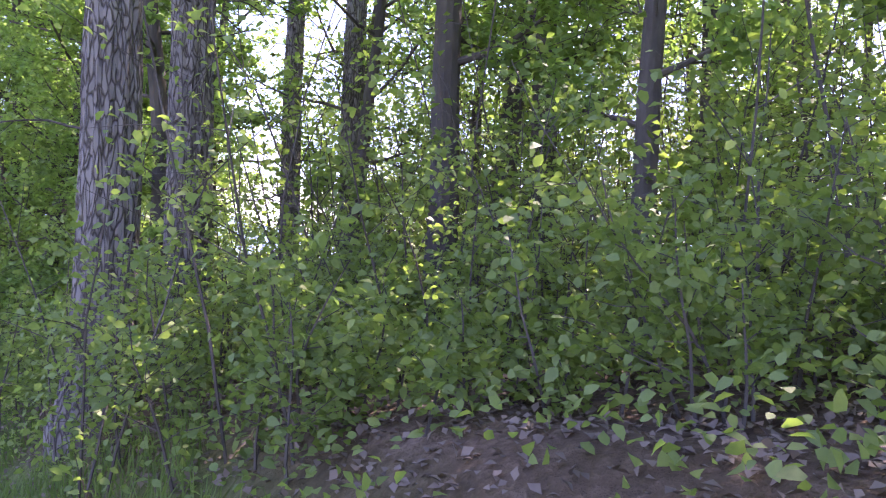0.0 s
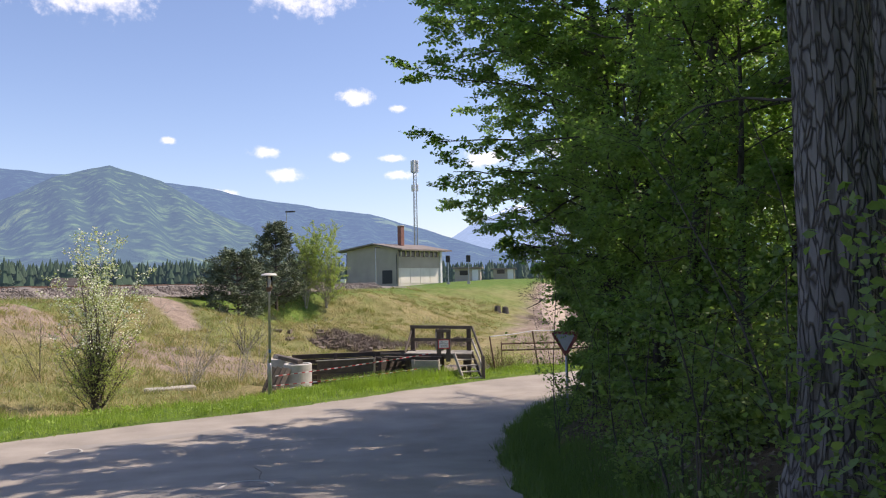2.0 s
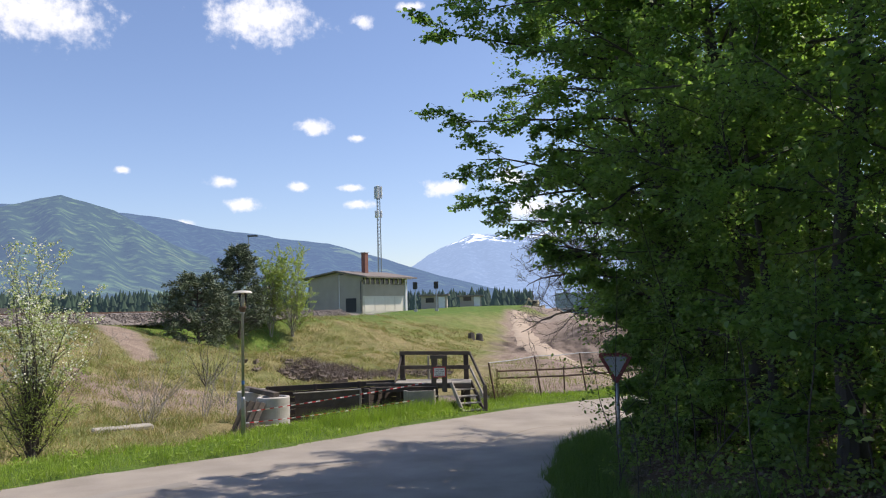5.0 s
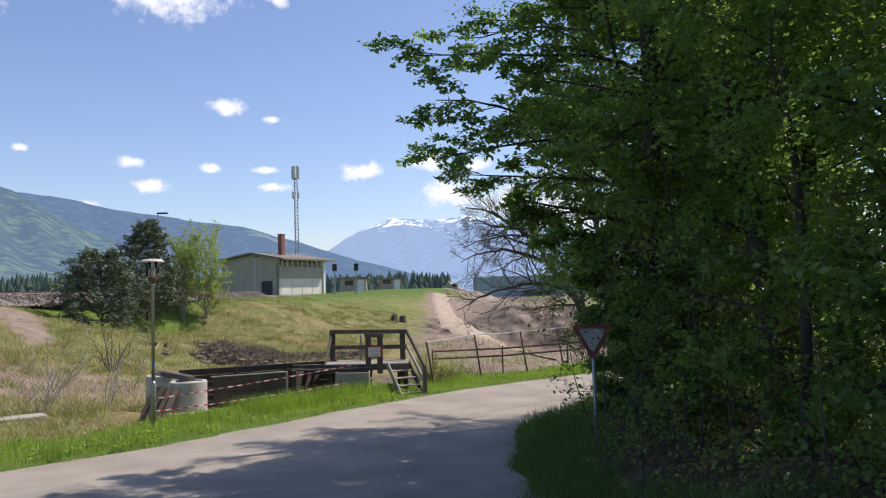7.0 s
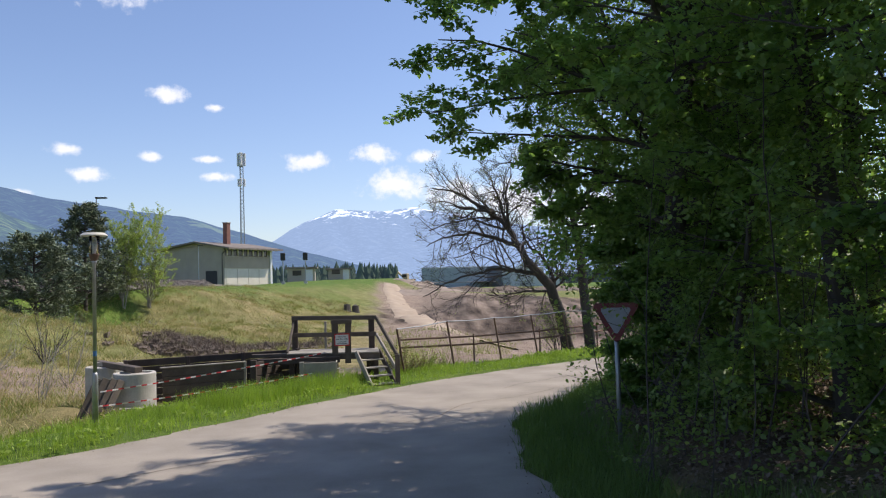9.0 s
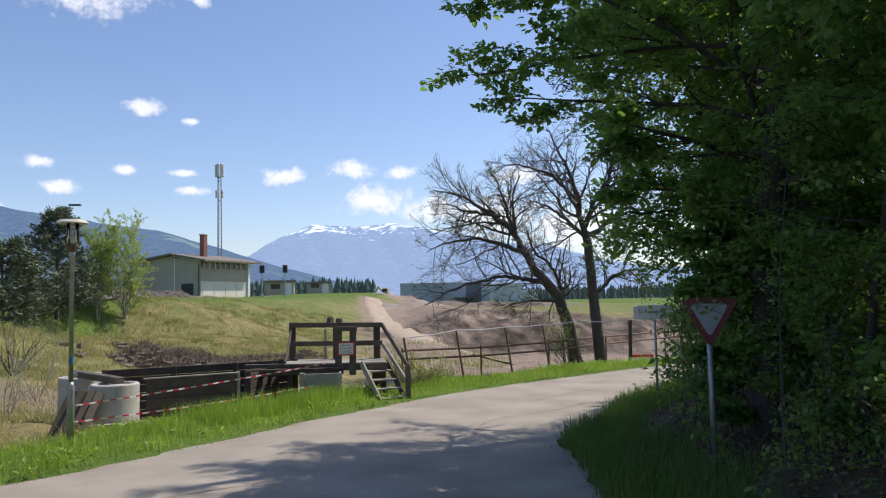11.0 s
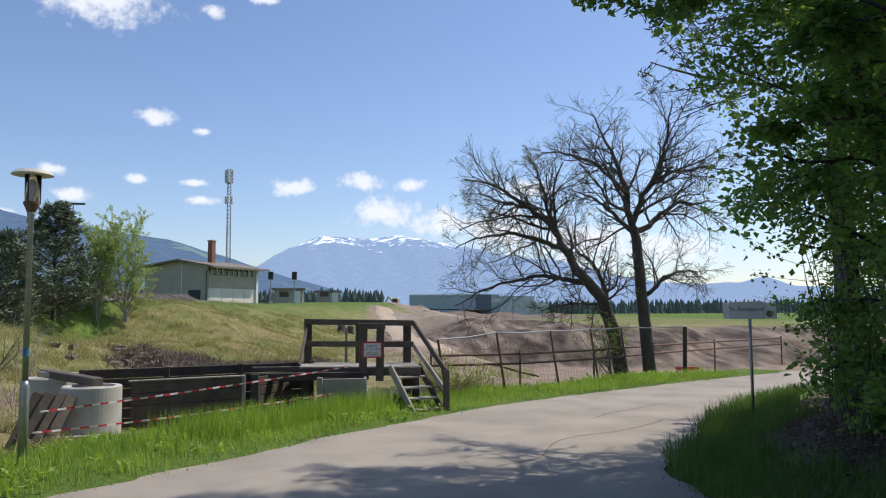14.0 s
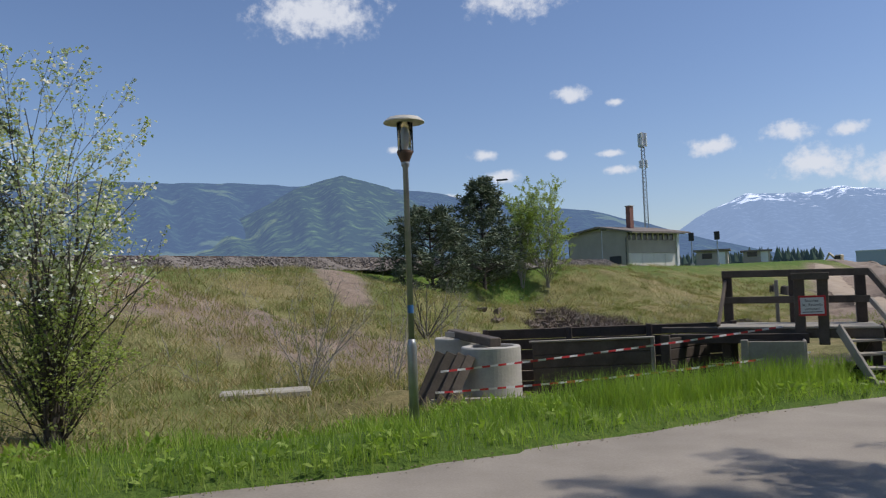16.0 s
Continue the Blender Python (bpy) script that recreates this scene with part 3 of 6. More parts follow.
def ground_material():
    m = bpy.data.materials.new("ground cover")
    m.use_nodes = True
    n, l = m.node_tree.nodes, m.node_tree.links
    b = n["Principled BSDF"]
    pos = n.new("ShaderNodeTexCoord")
    zone = n.new("ShaderNodeAttribute")
    zone.attribute_name = "zone"
    sp = n.new("ShaderNodeSeparateColor")
    l.new(zone.outputs["Color"], sp.inputs[0])

    def noise_at(scale, detail, rough=0.6):
        q = n.new("ShaderNodeTexNoise")
        q.inputs["Scale"].default_value, q.inputs["Detail"].default_value, q.inputs["Roughness"].default_value = scale, detail, rough
        l.new(pos.outputs["Object"], q.inputs["Vector"])
        return q.outputs[0]

    def ramp(fac, stops):
        q = n.new("ShaderNodeValToRGB")
        l.new(fac, q.inputs[0])
        e = q.color_ramp.elements
        while len(e) < len(stops):
            e.new(0.5)
        for k, (at, col) in enumerate(stops):
            e[k].position, e[k].color = at, (*col, 1)
        return q.outputs[0]

    def blend(f, a, bb):
        q = n.new("ShaderNodeMix")
        q.data_type = "RGBA"
        l.new(f, q.inputs[0])
        l.new(a, q.inputs[6])
        l.new(bb, q.inputs[7])
        return q.outputs[2]

    broad, mid, fine = noise_at(0.12, 4), noise_at(1.3, 6), noise_at(14, 5, 0.7)
    mixed = n.new("ShaderNodeMath")
    mixed.operation = "MULTIPLY_ADD"
    l.new(fine, mixed.inputs[0])
    mixed.inputs[1].default_value = 0.5
    half = n.new("ShaderNodeMath")
    half.operation = "MULTIPLY"
    half.inputs[1].default_value = 0.5
    l.new(mid, half.inputs[0])
    l.new(half.outputs[0], mixed.inputs[2])
    tex = mixed.outputs[0]
    green = ramp(tex, [(0.3, (0.04, 0.075, 0.014)), (0.5, (0.10, 0.165, 0.03)), (0.7, (0.2, 0.25, 0.06))])
    straw = ramp(tex, [(0.3, (0.1, 0.09, 0.035)), (0.48, (0.24, 0.2, 0.09)), (0.7, (0.44, 0.36, 0.2))])
    earth = ramp(tex, [(0.3, (0.14, 0.1, 0.075)), (0.5, (0.28, 0.215, 0.165)), (0.7, (0.42, 0.33, 0.26))])
    litter = ramp(tex, [(0.3, (0.05, 0.035, 0.022)), (0.5, (0.13, 0.09, 0.06)), (0.7, (0.27, 0.19, 0.14))])
    greenish = n.new("ShaderNodeMapRange")
    greenish.inputs[1].default_value, greenish.inputs[2].default_value = 0.42, 0.62
    l.new(broad, greenish.inputs[0])
    sub = n.new("ShaderNodeMath")
    sub.operation = "MULTIPLY"
    sub.inputs[1].default_value = 0.55
    l.new(greenish.outputs[0], sub.inputs[0])
    slope_col = blend(sub.outputs[0], straw, green)
    colour = blend(sp.outputs[0], green, slope_col)
    colour = blend(sp.outputs[1], colour, earth)
    groove = n.new("ShaderNodeTexNoise")
    stretched = n.new("ShaderNodeMapping")
    stretched.inputs["Scale"].default_value = (1.0, 0.22, 1.0)
    l.new(pos.outputs["Object"], stretched.inputs[0])
    groove.inputs["Scale"].default_value, groove.inputs["Detail"].default_value = 0.9, 7
    l.new(stretched.outputs[0], groove.inputs["Vector"])
    # Dark raw soil of the bank, with scarp shading put into its colour
    dug = ramp(groove.outputs[0], [(0.36, (0.05, 0.038, 0.03)), (0.5, (0.15, 0.115, 0.09)), (0.66, (0.3, 0.235, 0.185))])
    colour = blend(zone.outputs["Alpha"], colour, dug)
    colour = blend(sp.outputs[2], colour, litter)
    l.new(colour, b.inputs["Base Color"])
    b.inputs["Roughness"].default_value = 0.95
    b.inputs["Specular IOR Level"].default_value = 0.15
    bp = n.new("ShaderNodeBump")
    bp.inputs["Strength"].default_value, bp.inputs["Distance"].default_value = 0.9, 0.12
    l.new(tex, bp.inputs["Height"])
    l.new(bp.outputs[0], b.inputs["Normal"])
    return m


ground_mesh.materials.append(ground_material())
ground = tagged(new("ground", ground_mesh), "grass, dry slope, dug earth and woodland floor", "ground", kind="structure")


# ---- roads ----
def strip(name, rows, material, label, lift=0.0, cols=14):
    """A road surface between two edge curves; rows of (left point, right point)."""
    rows = np.array(rows, float)
    t = np.linspace(0, 1, cols)
    pts = rows[:, None, 0] * (1 - t)[None, :, None] + rows[:, None, 1] * t[None, :, None]
    z = road_z(pts[..., 0], pts[..., 1]) + lift - 0.02 * np.abs(t - 0.5)[None] * 0
    v = np.concatenate([pts, z[..., None]], -1).reshape(-1, 3)
    g = Geo()
    k = len(rows)
    g.add(v, [(i * cols + j, i * cols + j + 1, (i + 1) * cols + j + 1, (i + 1) * cols + j) for i in range(k - 1) for j in range(cols - 1)])
    return tagged(part(name, g, material, smooth=True), label, "road", kind="structure")


road_rows = []
for yy in np.arange(-40, 40.01, 0.5):
    xl = float(np.interp(yy, LEFT_Y, LEFT_X)) + 0.07 * math.sin(yy * 2.1) + 0.05 * math.sin(yy * 5.3)
    xr = float(np.interp(yy, RIGHT_Y, RIGHT_X)) + 0.09 * math.sin(yy * 1.7 + 1) + 0.06 * math.sin(yy * 4.7)
    road_rows.append(((xl, yy), (xr, yy)))
strip("road", road_rows, ASPHALT, "worn pale grey asphalt road with cracks and patches", cols=30)


def ground_at(x, y):
    return float(land(np.array(x), np.array(y)))


# ---- far distance ----
def mountain(name, az_list, el_list, r_ridge, r_foot, material, label, seed, crag=0.05, n=260, m=26):
    """A range whose skyline has the given elevations, falling to the valley at r_foot."""
    rng = np.random.default_rng(seed)
    az_ = np.radians(np.linspace(az_list[0], az_list[-1], n))
    el_ = np.interp(np.degrees(az_), az_list, el_list)
    jag = sum(np.sin(az_ * f + rng.random() * 6) / f ** 0.9 for f in (30, 63, 121, 233, 410, 800)) * crag * 30
    el_ = np.maximum(el_ + jag * np.clip(el_ / 4, 0, 1), 0.02)
    top = r_ridge * np.tan(np.radians(el_))
    t = np.linspace(0, 1, m)
    v = []
    for j, tt in enumerate(t):
        rr = r_foot + (r_ridge - r_foot) * tt
        gully = sum(np.sin(az_ * f + 5 * tt + rng.random() * 0.2 + f) for f in (37, 71, 140)) * 0.05 * math.sin(math.pi * tt)
        z = top * (tt ** 1.15) * (1 + gully)
        v.append(np.stack([rr * np.sin(az_), rr * np.cos(az_), z], 1))
    v.append(np.stack([(r_ridge + 120) * np.sin(az_), (r_ridge + 120) * np.cos(az_), top * 0.4], 1))
    g = Geo()
    g.add(np.concatenate(v), [(j * n + i, j * n + i + 1, (j + 1) * n + i + 1, (j + 1) * n + i) for j in range(m) for i in range(n - 1)])
    return tagged(part(name, g, material, smooth=True), label, "mountain", kind="structure")


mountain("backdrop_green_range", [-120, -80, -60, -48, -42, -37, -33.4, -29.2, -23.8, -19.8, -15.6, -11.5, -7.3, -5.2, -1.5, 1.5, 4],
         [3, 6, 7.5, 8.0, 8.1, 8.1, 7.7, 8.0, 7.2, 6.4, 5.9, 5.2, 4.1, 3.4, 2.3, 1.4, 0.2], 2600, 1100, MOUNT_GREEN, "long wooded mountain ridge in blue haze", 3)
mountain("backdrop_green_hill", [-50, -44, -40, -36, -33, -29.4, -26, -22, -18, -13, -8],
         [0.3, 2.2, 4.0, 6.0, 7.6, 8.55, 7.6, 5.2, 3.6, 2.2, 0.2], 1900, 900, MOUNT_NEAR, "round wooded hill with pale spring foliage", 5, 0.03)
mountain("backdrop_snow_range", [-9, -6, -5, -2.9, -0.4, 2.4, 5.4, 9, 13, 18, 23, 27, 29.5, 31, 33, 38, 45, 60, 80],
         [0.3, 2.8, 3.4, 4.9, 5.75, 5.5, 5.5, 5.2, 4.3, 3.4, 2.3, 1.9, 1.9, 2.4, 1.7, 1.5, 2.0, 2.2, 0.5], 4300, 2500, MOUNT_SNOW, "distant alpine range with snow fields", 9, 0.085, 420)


def spruce_wood(name, a0, a1, r0, r1, count, h0, h1, seed, label):
    """A far belt of narrow spruce crowns, too many to count."""
    rng = np.random.default_rng(seed)
    g = Geo()
    vs, fs, base = [], [], 0
    for k in range(count):
        a, rr = radians(a0 + (a1 - a0) * rng.random()), r0 + (r1 - r0) * rng.random()
        x, y = rr * math.sin(a), rr * math.cos(a)
        h, w = h0 + (h1 - h0) * rng.random(), (h0 + h1) * 0.12 * (0.7 + 0.6 * rng.random())
        z0 = ground_at(x, y)
        for lv, (b0, t0, ww) in enumerate(((0.0, 0.5, 1.0), (0.3, 0.75, 0.75), (0.6, 1.0, 0.5))):
            q = np.arange(6) * math.pi / 3 + rng.random() * 3
            rad = w * ww * (0.75 + 0.5 * rng.random(6))
            vs.append(np.stack([x + rad * np.cos(q), y + rad * np.sin(q), np.full(6, z0 + h * b0) + rng.random(6) * h * 0.05], 1))
            vs.append(np.array([[x, y, z0 + h * t0]]))
            fs += [(base + j, base + (j + 1) % 6, base + 6) for j in range(6)]
            base += 7
    g.add(np.concatenate(vs), fs)
    return tagged(part(name, g, FAR_WOOD), label, "forest", kind="stuff")


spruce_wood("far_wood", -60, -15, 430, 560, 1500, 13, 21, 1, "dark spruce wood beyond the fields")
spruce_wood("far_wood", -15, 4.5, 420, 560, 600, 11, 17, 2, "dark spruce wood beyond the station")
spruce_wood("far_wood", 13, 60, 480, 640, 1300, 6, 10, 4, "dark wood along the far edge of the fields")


# ---- railway ----
def rail_point(along, s, z):
    p = RAIL_P + RAIL_U * along + RAIL_N * s
    return (p[0], p[1], z)


ALONG = np.arange(-150, 260, 2.0)
bed = Geo()
rail_drop = lambda a: 0.75 * float(step(8, 45, np.array(a)))
prof = [(-4.6, 2.6), (-2.6, 3.28), (-1.2, 3.38), (1.2, 3.38), (2.3, 3.34), (3.9, 2.6)]
rs = np.random.default_rng(21)
fine_al = np.arange(-60, 60, 0.5)
bv = np.array([rail_point(a, s + rs.normal() * 0.06, z + rs.normal() * 0.05 - rail_drop(a) * (z > 2.7)) for a in np.concatenate([np.arange(-160, -60, 4.0), fine_al, np.arange(60, 300, 4.0)]) for s, z in prof])
kk = len(bv) // 6
bed.add(bv, [(i * 6 + j, i * 6 + j + 1, (i + 1) * 6 + j + 1, (i + 1) * 6 + j) for i in range(kk - 1) for j in range(5)])
tagged(part("railway_bed", bed, BALLAST), "grey stone ballast bed of a railway line", "railway", kind="structure")
stones = Geo()
sv, sf = [], []
cube = np.array([(x, y, z) for x in (-1, 1) for y in (-1, 1) for z in (-1, 1)], float)
cf = [(0, 1, 3, 2), (4, 6, 7, 5), (0, 4, 5, 1), (2, 3, 7, 6), (0, 2, 6, 4), (1, 5, 7, 3)]
for k in range(7000):
    a = rs.uniform(-40, 25)
    u_ = rs.random()
    s_, z_ = 2.3 + 1.6 * u_, 3.36 - 0.76 * u_
    c_ = cube * rs.uniform(0.02, 0.075, 3) + rs.normal(size=(8, 3)) * 0.01
    q = Matrix.Rotation(rs.random() * 6, 3, Vector(rs.normal(size=3)).normalized())
    sv.append(c_ @ np.array(q) + np.array(rail_point(a, s_, z_)))
    sf += [tuple(i + k * 8 for i in f) for f in cf]
stones.add(np.concatenate(sv), sf)
tagged(part("ballast_stones", stones, BALLAST), "loose grey ballast stones on the railway shoulder", "ballast", kind="stuff")
rail_set = thing("railway_track", -18, 36, 3.36, "pair of rusty steel rails on the ballast", "railway track")
for s_ in (-0.72, 0.72):
    g = Geo()
    ends = [Vector(rail_point(a, s_, 3.5)) - Vector((-18, 36, 3.36)) for a in (-158, 18)]
    g.beam(ends[0], ends[1], 0.07, 0.03)
    g.beam(ends[0] - Vector((0, 0, 0.07)), ends[1] - Vector((0, 0, 0.07)), 0.025, 0.12)
    g.beam(ends[0] - Vector((0, 0, 0.13)), ends[1] - Vector((0, 0, 0.13)), 0.14, 0.025)
    part("rail", g, RUST, rail_set)


def rail_signal(x, y):
    z = ground_at(x, y)
    th = thing("railway_signal", x, y, z, "railway signal with black head on a grey mast", "railway signal", "signals by the station")
    part("mast", Geo().tube([(0, 0, -0.1), (0, 0, 4.4)], [0.09, 0.07], 8), STEEL, th)
    part("head", Geo().box((0, -0.05, 4.0), (0.7, 0.25, 1.1), None, 0.08), PAINT_BLACK, th)
    part("hood", Geo().box((0, -0.25, 4.4), (0.5, 0.25, 0.05)), PAINT_BLACK, th)
    part("base", Geo().box((0, 0, 0.15), (0.5, 0.5, 0.5)), CONCRETE, th)


rail_signal(-4.1, 99.0)
rail_signal(-0.9, 99.5)


# ---- station ----
def station():
    # near corner at the origin; long side runs away along +y
    th = thing("station_building", -17.4, 131.0, 3.2, "low pale station building with a wide overhanging roof", "building", turn=-33.0)
    th.scale = (0.92, 0.92, 1.05)
    w, d, h0, h1 = 16.0, 15.0, 7.2, 9.2
    g = Geo()
    g.box((-w / 2, 0.15, 2.9), (w, 0.3, 8.0), None, 0.02)
    g.box((-w / 2, d - 0.15, 2.9), (w, 0.3, 8.0), None, 0.02)
    # Darker plaster paints shade on gable and upper front; paler paints sun below
    part("gable_wall", g, PLASTER, th, "grey-beige plaster gable wall, coloured dark for its shade")
    part("end_wall", Geo().box((-w + 0.15, d / 2, 2.9), (0.3, d - 0.62, 8.0)), PLASTER, th)
    part("front_wall", Geo().box((-0.15, d / 2, 1.2), (0.3, d - 0.62, 4.6)), PLASTER_PALE, th, "lower wall of the long side, coloured pale for the sun on it")
    part("front_panel", Geo().box((0.02, d / 2, 4.1), (0.3, d - 0.3, 2.2)), PLASTER, th)
    part("window_band", Geo().box((-0.2, d / 2, 5.9), (0.12, d - 0.7, 1.3)), DARK_GLASS, th, "dark strip window under the eaves")
    for k in range(9):
        part("window_post", Geo().box((-0.05, 1.1 + k * (d - 2.2) / 8, 5.9), (0.2, 0.3, 1.36)), PLASTER_PALE, th)
    for k in range(4):
        part("garage_door", Geo().box((0.03, 2.2 + k * 3.4, 1.4), (0.08, 3.1, 2.9), None, 0.02), PLASTER_PALE, th)
    part("corner_pillar", Geo().box((0.1, d - 0.4, 3.2), (0.6, 0.7, 7.0)), PAINT_WHITE, th)
    # roof: two slopes, ridge along y, wide eaves
    g = Geo()
    rx = -w * 0.42
    ov, oy = 2.4, 1.2
    for x0, z0, x1, z1 in ((-w - 2.4, 6.5, rx, 7.7), (rx, 7.7, ov, 6.3)):
        for dz in (0,):
            p = [(x0, -oy, z0), (x1, -oy, z1), (x1, d + oy, z1), (x0, d + oy, z0)]
            g.add(p + [(a, b, c + 0.28) for a, b, c in p], [(3, 2, 1, 0), (4, 5, 6, 7), (0, 1, 5, 4), (1, 2, 6, 5), (2, 3, 7, 6), (3, 0, 4, 7)])
    part("roof", g, ROOF_SHEET, th, "low-pitched grey roof with deep eaves")
    g = Geo()
    g.add([(-w, 0.16, 6.6), (0, 0.16, 6.6), (0, 0.16, 6.75), (rx, 0.16, 7.7), (-w, 0.16, 6.8), (-w, 0.3, 6.6), (0, 0.3, 6.6), (0, 0.3, 6.75), (rx, 0.3, 7.7), (-w, 0.3, 6.8)],
          [(0, 1, 2, 3, 4), (9, 8, 7, 6, 5), (0, 5, 6, 1), (1, 6, 7, 2), (2, 7, 8, 3), (3, 8, 9, 4), (4, 9, 5, 0)])
    part("gable", g, PLASTER, th)
    for k in range(9):
        part("eaves_rafter", Geo().beam((0.0, 0.6 + k * 1.72, 6.55), (2.3, 0.6 + k * 1.72, 6.3), 0.16, 0.25), PLASTER_PALE, th)
    part("downpipe", Geo().tube([(-w + 0.05, -0.1, 0), (-w + 0.05, -0.1, 6.0), (-w - 2.2, -0.6, 6.6)], [0.07] * 3, 6), PAINT_BLACK, th)
    part("downpipe", Geo().tube([(-0.3, -0.1, 0), (-0.3, -0.1, 5.6), (1.9, -0.6, 6.4)], [0.07] * 3, 6), PAINT_BLACK, th)
    part("gate", Geo().box((-3.2, -0.03, 1.3), (3.0, 0.12, 2.6)), PAINT_BLACK, th, "dark gateway in the gable wall")
    ch = part("chimney", Geo().box((-4.4, 6.0, 8.9), (1.1, 1.1, 5.2), None, 0.03), BRICK_RED, th, "square red-brown brick chimney")
    part("chimney_cap", Geo().box((-4.4, 6.0, 11.55), (1.35, 1.35, 0.15)), CONCRETE, ch)


station()
mast = thing("radio_mast", -16.8, 153.0, 2.6, "tall grey mobile phone mast with antenna panels", "mast")
for k in range(3):
    a = k * 2.094
    part("leg", Geo().tube([(0.55 * math.cos(a), 0.55 * math.sin(a), 0), (0.4 * math.cos(a), 0.4 * math.sin(a), 27.5)], [0.11, 0.09], 6), STEEL, mast)
g = Geo()
for k in range(34):
    a = k * 2.094
    r0_, r1_ = 0.54 - 0.004 * k, 0.54 - 0.004 * (k + 1)
    for q in range(3):
        g.tube([(r0_ * math.cos(a + q * 2.094), r0_ * math.sin(a + q * 2.094), k * 0.8), (r1_ * math.cos(a + q * 2.094 + 2.094), r1_ * math.sin(a + q * 2.094 + 2.094), k * 0.8 + 0.8)], [0.04, 0.04], 4, False)
part("bracing", g, STEEL, mast)
for z0, r_, h_ in ((26.2, 0.8, 2.8), (21.8, 0.7, 1.6)):
    for k in range(3):
        a = k * 2.094 + 0.5
        part("antenna", Geo().box((r_ * math.cos(a), r_ * math.sin(a), z0 + h_ / 2), (0.45, 0.45, h_), None, 0.08), PAINT_WHITE, mast, "pale antenna panel")
part("head_frame", Geo().tube([(0, 0, 26), (0, 0, 29)], [0.5, 0.5], 10), STEEL, mast)


def shed(x, y, w, d, h, label, turn=0.0, roof=0.45):
    z = ground_at(x, y)
    th = thing("shed", x, y, z, label, "shed", turn=turn)
    part("wall", Geo().box((0, 0, h / 2 - 0.2), (w, d, h + 0.4)), PLASTER, th)
    part("roof", Geo().box((0, 0, h + 0.15), (w + roof * 2, d + roof * 2, 0.3)), ROOF_SHEET, th)
    part("door", Geo().box((w * 0.3, -d / 2 - 0.02, 1.1), (1.2, 0.1, 2.2)), PAINT_WHITE, th)
    part("window", Geo().box((-w * 0.15, -d / 2 - 0.02, 1.6), (1.6, 0.1, 0.9)), DARK_GLASS, th)


shed(-3.2, 131, 5.0, 4, 2.4, "low platform shelter with a flat roof")
shed(3.7, 141, 4.4, 4, 2.0, "small pale hut beside the railway")
box_th = thing("switch_cabinet", -27.5, 126, ground_at(-27.5, 126), "pale grey trackside switch cabinet", "cabinet")
part("cabinet_body", Geo().box((0, 0, 0.9), (1.0, 0.6, 1.9)), PAINT_WHITE, box_th)
part("plinth", Geo().box((0, 0, -0.02), (1.1, 0.7, 0.3)), CONCRETE, box_th)


def street_lamp(x, y, h, arm):
    z = ground_at(x, y)
    th = thing("street_lamp", x, y, z, "tall grey street lamp with a flat head", "street lamp", "tall lamps by the station")
    part("pole", Geo().tube([(0, 0, -0.1), (0, 0, h)], [0.1, 0.05], 8), STEEL, th)
    part("head", Geo().box((arm / 2, 0, h), (abs(arm) + 0.2, 0.3, 0.16), None, 0.05), PAINT_BLACK, th)


street_lamp(-18.9, 62.3, 8.9, 0.9)
street_lamp(-21.0, 126.0, 8.0, 0.8)


# warehouse far across the valley
wh = thing("warehouse", 35.0, 288.0, ground_at(35, 288), "long flat grey warehouse far across the fields", "warehouse", turn=-9.0)
part("long_wall", Geo().box((17, 20, 3.8), (34.5, 40, 8.0), None, 0.05), WARE_GREY, wh)
part("dark_bay", Geo().box((28.5, -0.1, 3.9), (6.0, 0.5, 8.1)), WARE_DARK, wh)
part("blue_bay", Geo().box((33.0, -0.1, 3.9), (3.2, 0.4, 8.0)), WARE_GREY, wh)
part("end_wall", Geo().box((41.0, 12, 3.5), (13.5, 24, 7.6)), WARE_PALE, wh, "pale sunlit end of the warehouse")
part("annex", Geo().box((51.0, 12, 2.2), (6.5, 16, 5.0)), WARE_PALE, wh)
part("parapet", Geo().box((17, 20, 7.9), (34.8, 40.3, 0.4)), WARE_PALE, wh)
part("sign_board", Geo().box((33.4, -0.36, 5.6), (4.0, 0.15, 1.5)), WARE_PALE, wh)


# ---- plants ----
def limb(rng, start, heading, length, r0, r1, n, wander, lift):
    pts, d = [np.array(start, float)], unit(np.array(heading, float))
    for k in range(n):
        d = unit(d + rng.normal(size=3) * wander + np.array([0, 0, lift]))
        pts.append(pts[-1] + d * length / n)
    return np.array(pts), np.linspace(r0, r1, n + 1)


def along_line(pts, t):
    k = np.clip(t * (len(pts) - 1), 0, len(pts) - 1.001)
    i = int(k)
    return pts[i] + (pts[i + 1] - pts[i]) * (k - i), unit(pts[i + 1] - pts[i])


def fork(rng, parents, count, t0, t1, ang, length, thin, n, wander, lift, min_r=0.004, bias=None):
    """Side shoots from each parent limb."""
    out = []
    for pts, rad in parents:
        plen = np.linalg.norm(np.diff(pts, axis=0), axis=1).sum()
        for k in range(count):
            t = t0 + (t1 - t0) * (k + rng.random()) / count
            p, d = along_line(pts, t)
            side = unit(np.cross(d, rng.normal(size=3)))
            if bias is not None:
                side = unit(side + np.array(bias) * rng.random())
            a = radians(ang * (0.7 + 0.6 * rng.random()))
            h = d * math.cos(a) + side * math.sin(a)
            ln = plen * length * (1.15 - 0.6 * t) * (0.7 + 0.6 * rng.random())
            r0_ = max(np.interp(t, np.linspace(0, 1, len(rad)), rad) * thin, min_r)
            out.append(limb(rng, p, h, ln, r0_, max(r0_ * 0.35, min_r * 0.6), n, wander, lift))
    return out


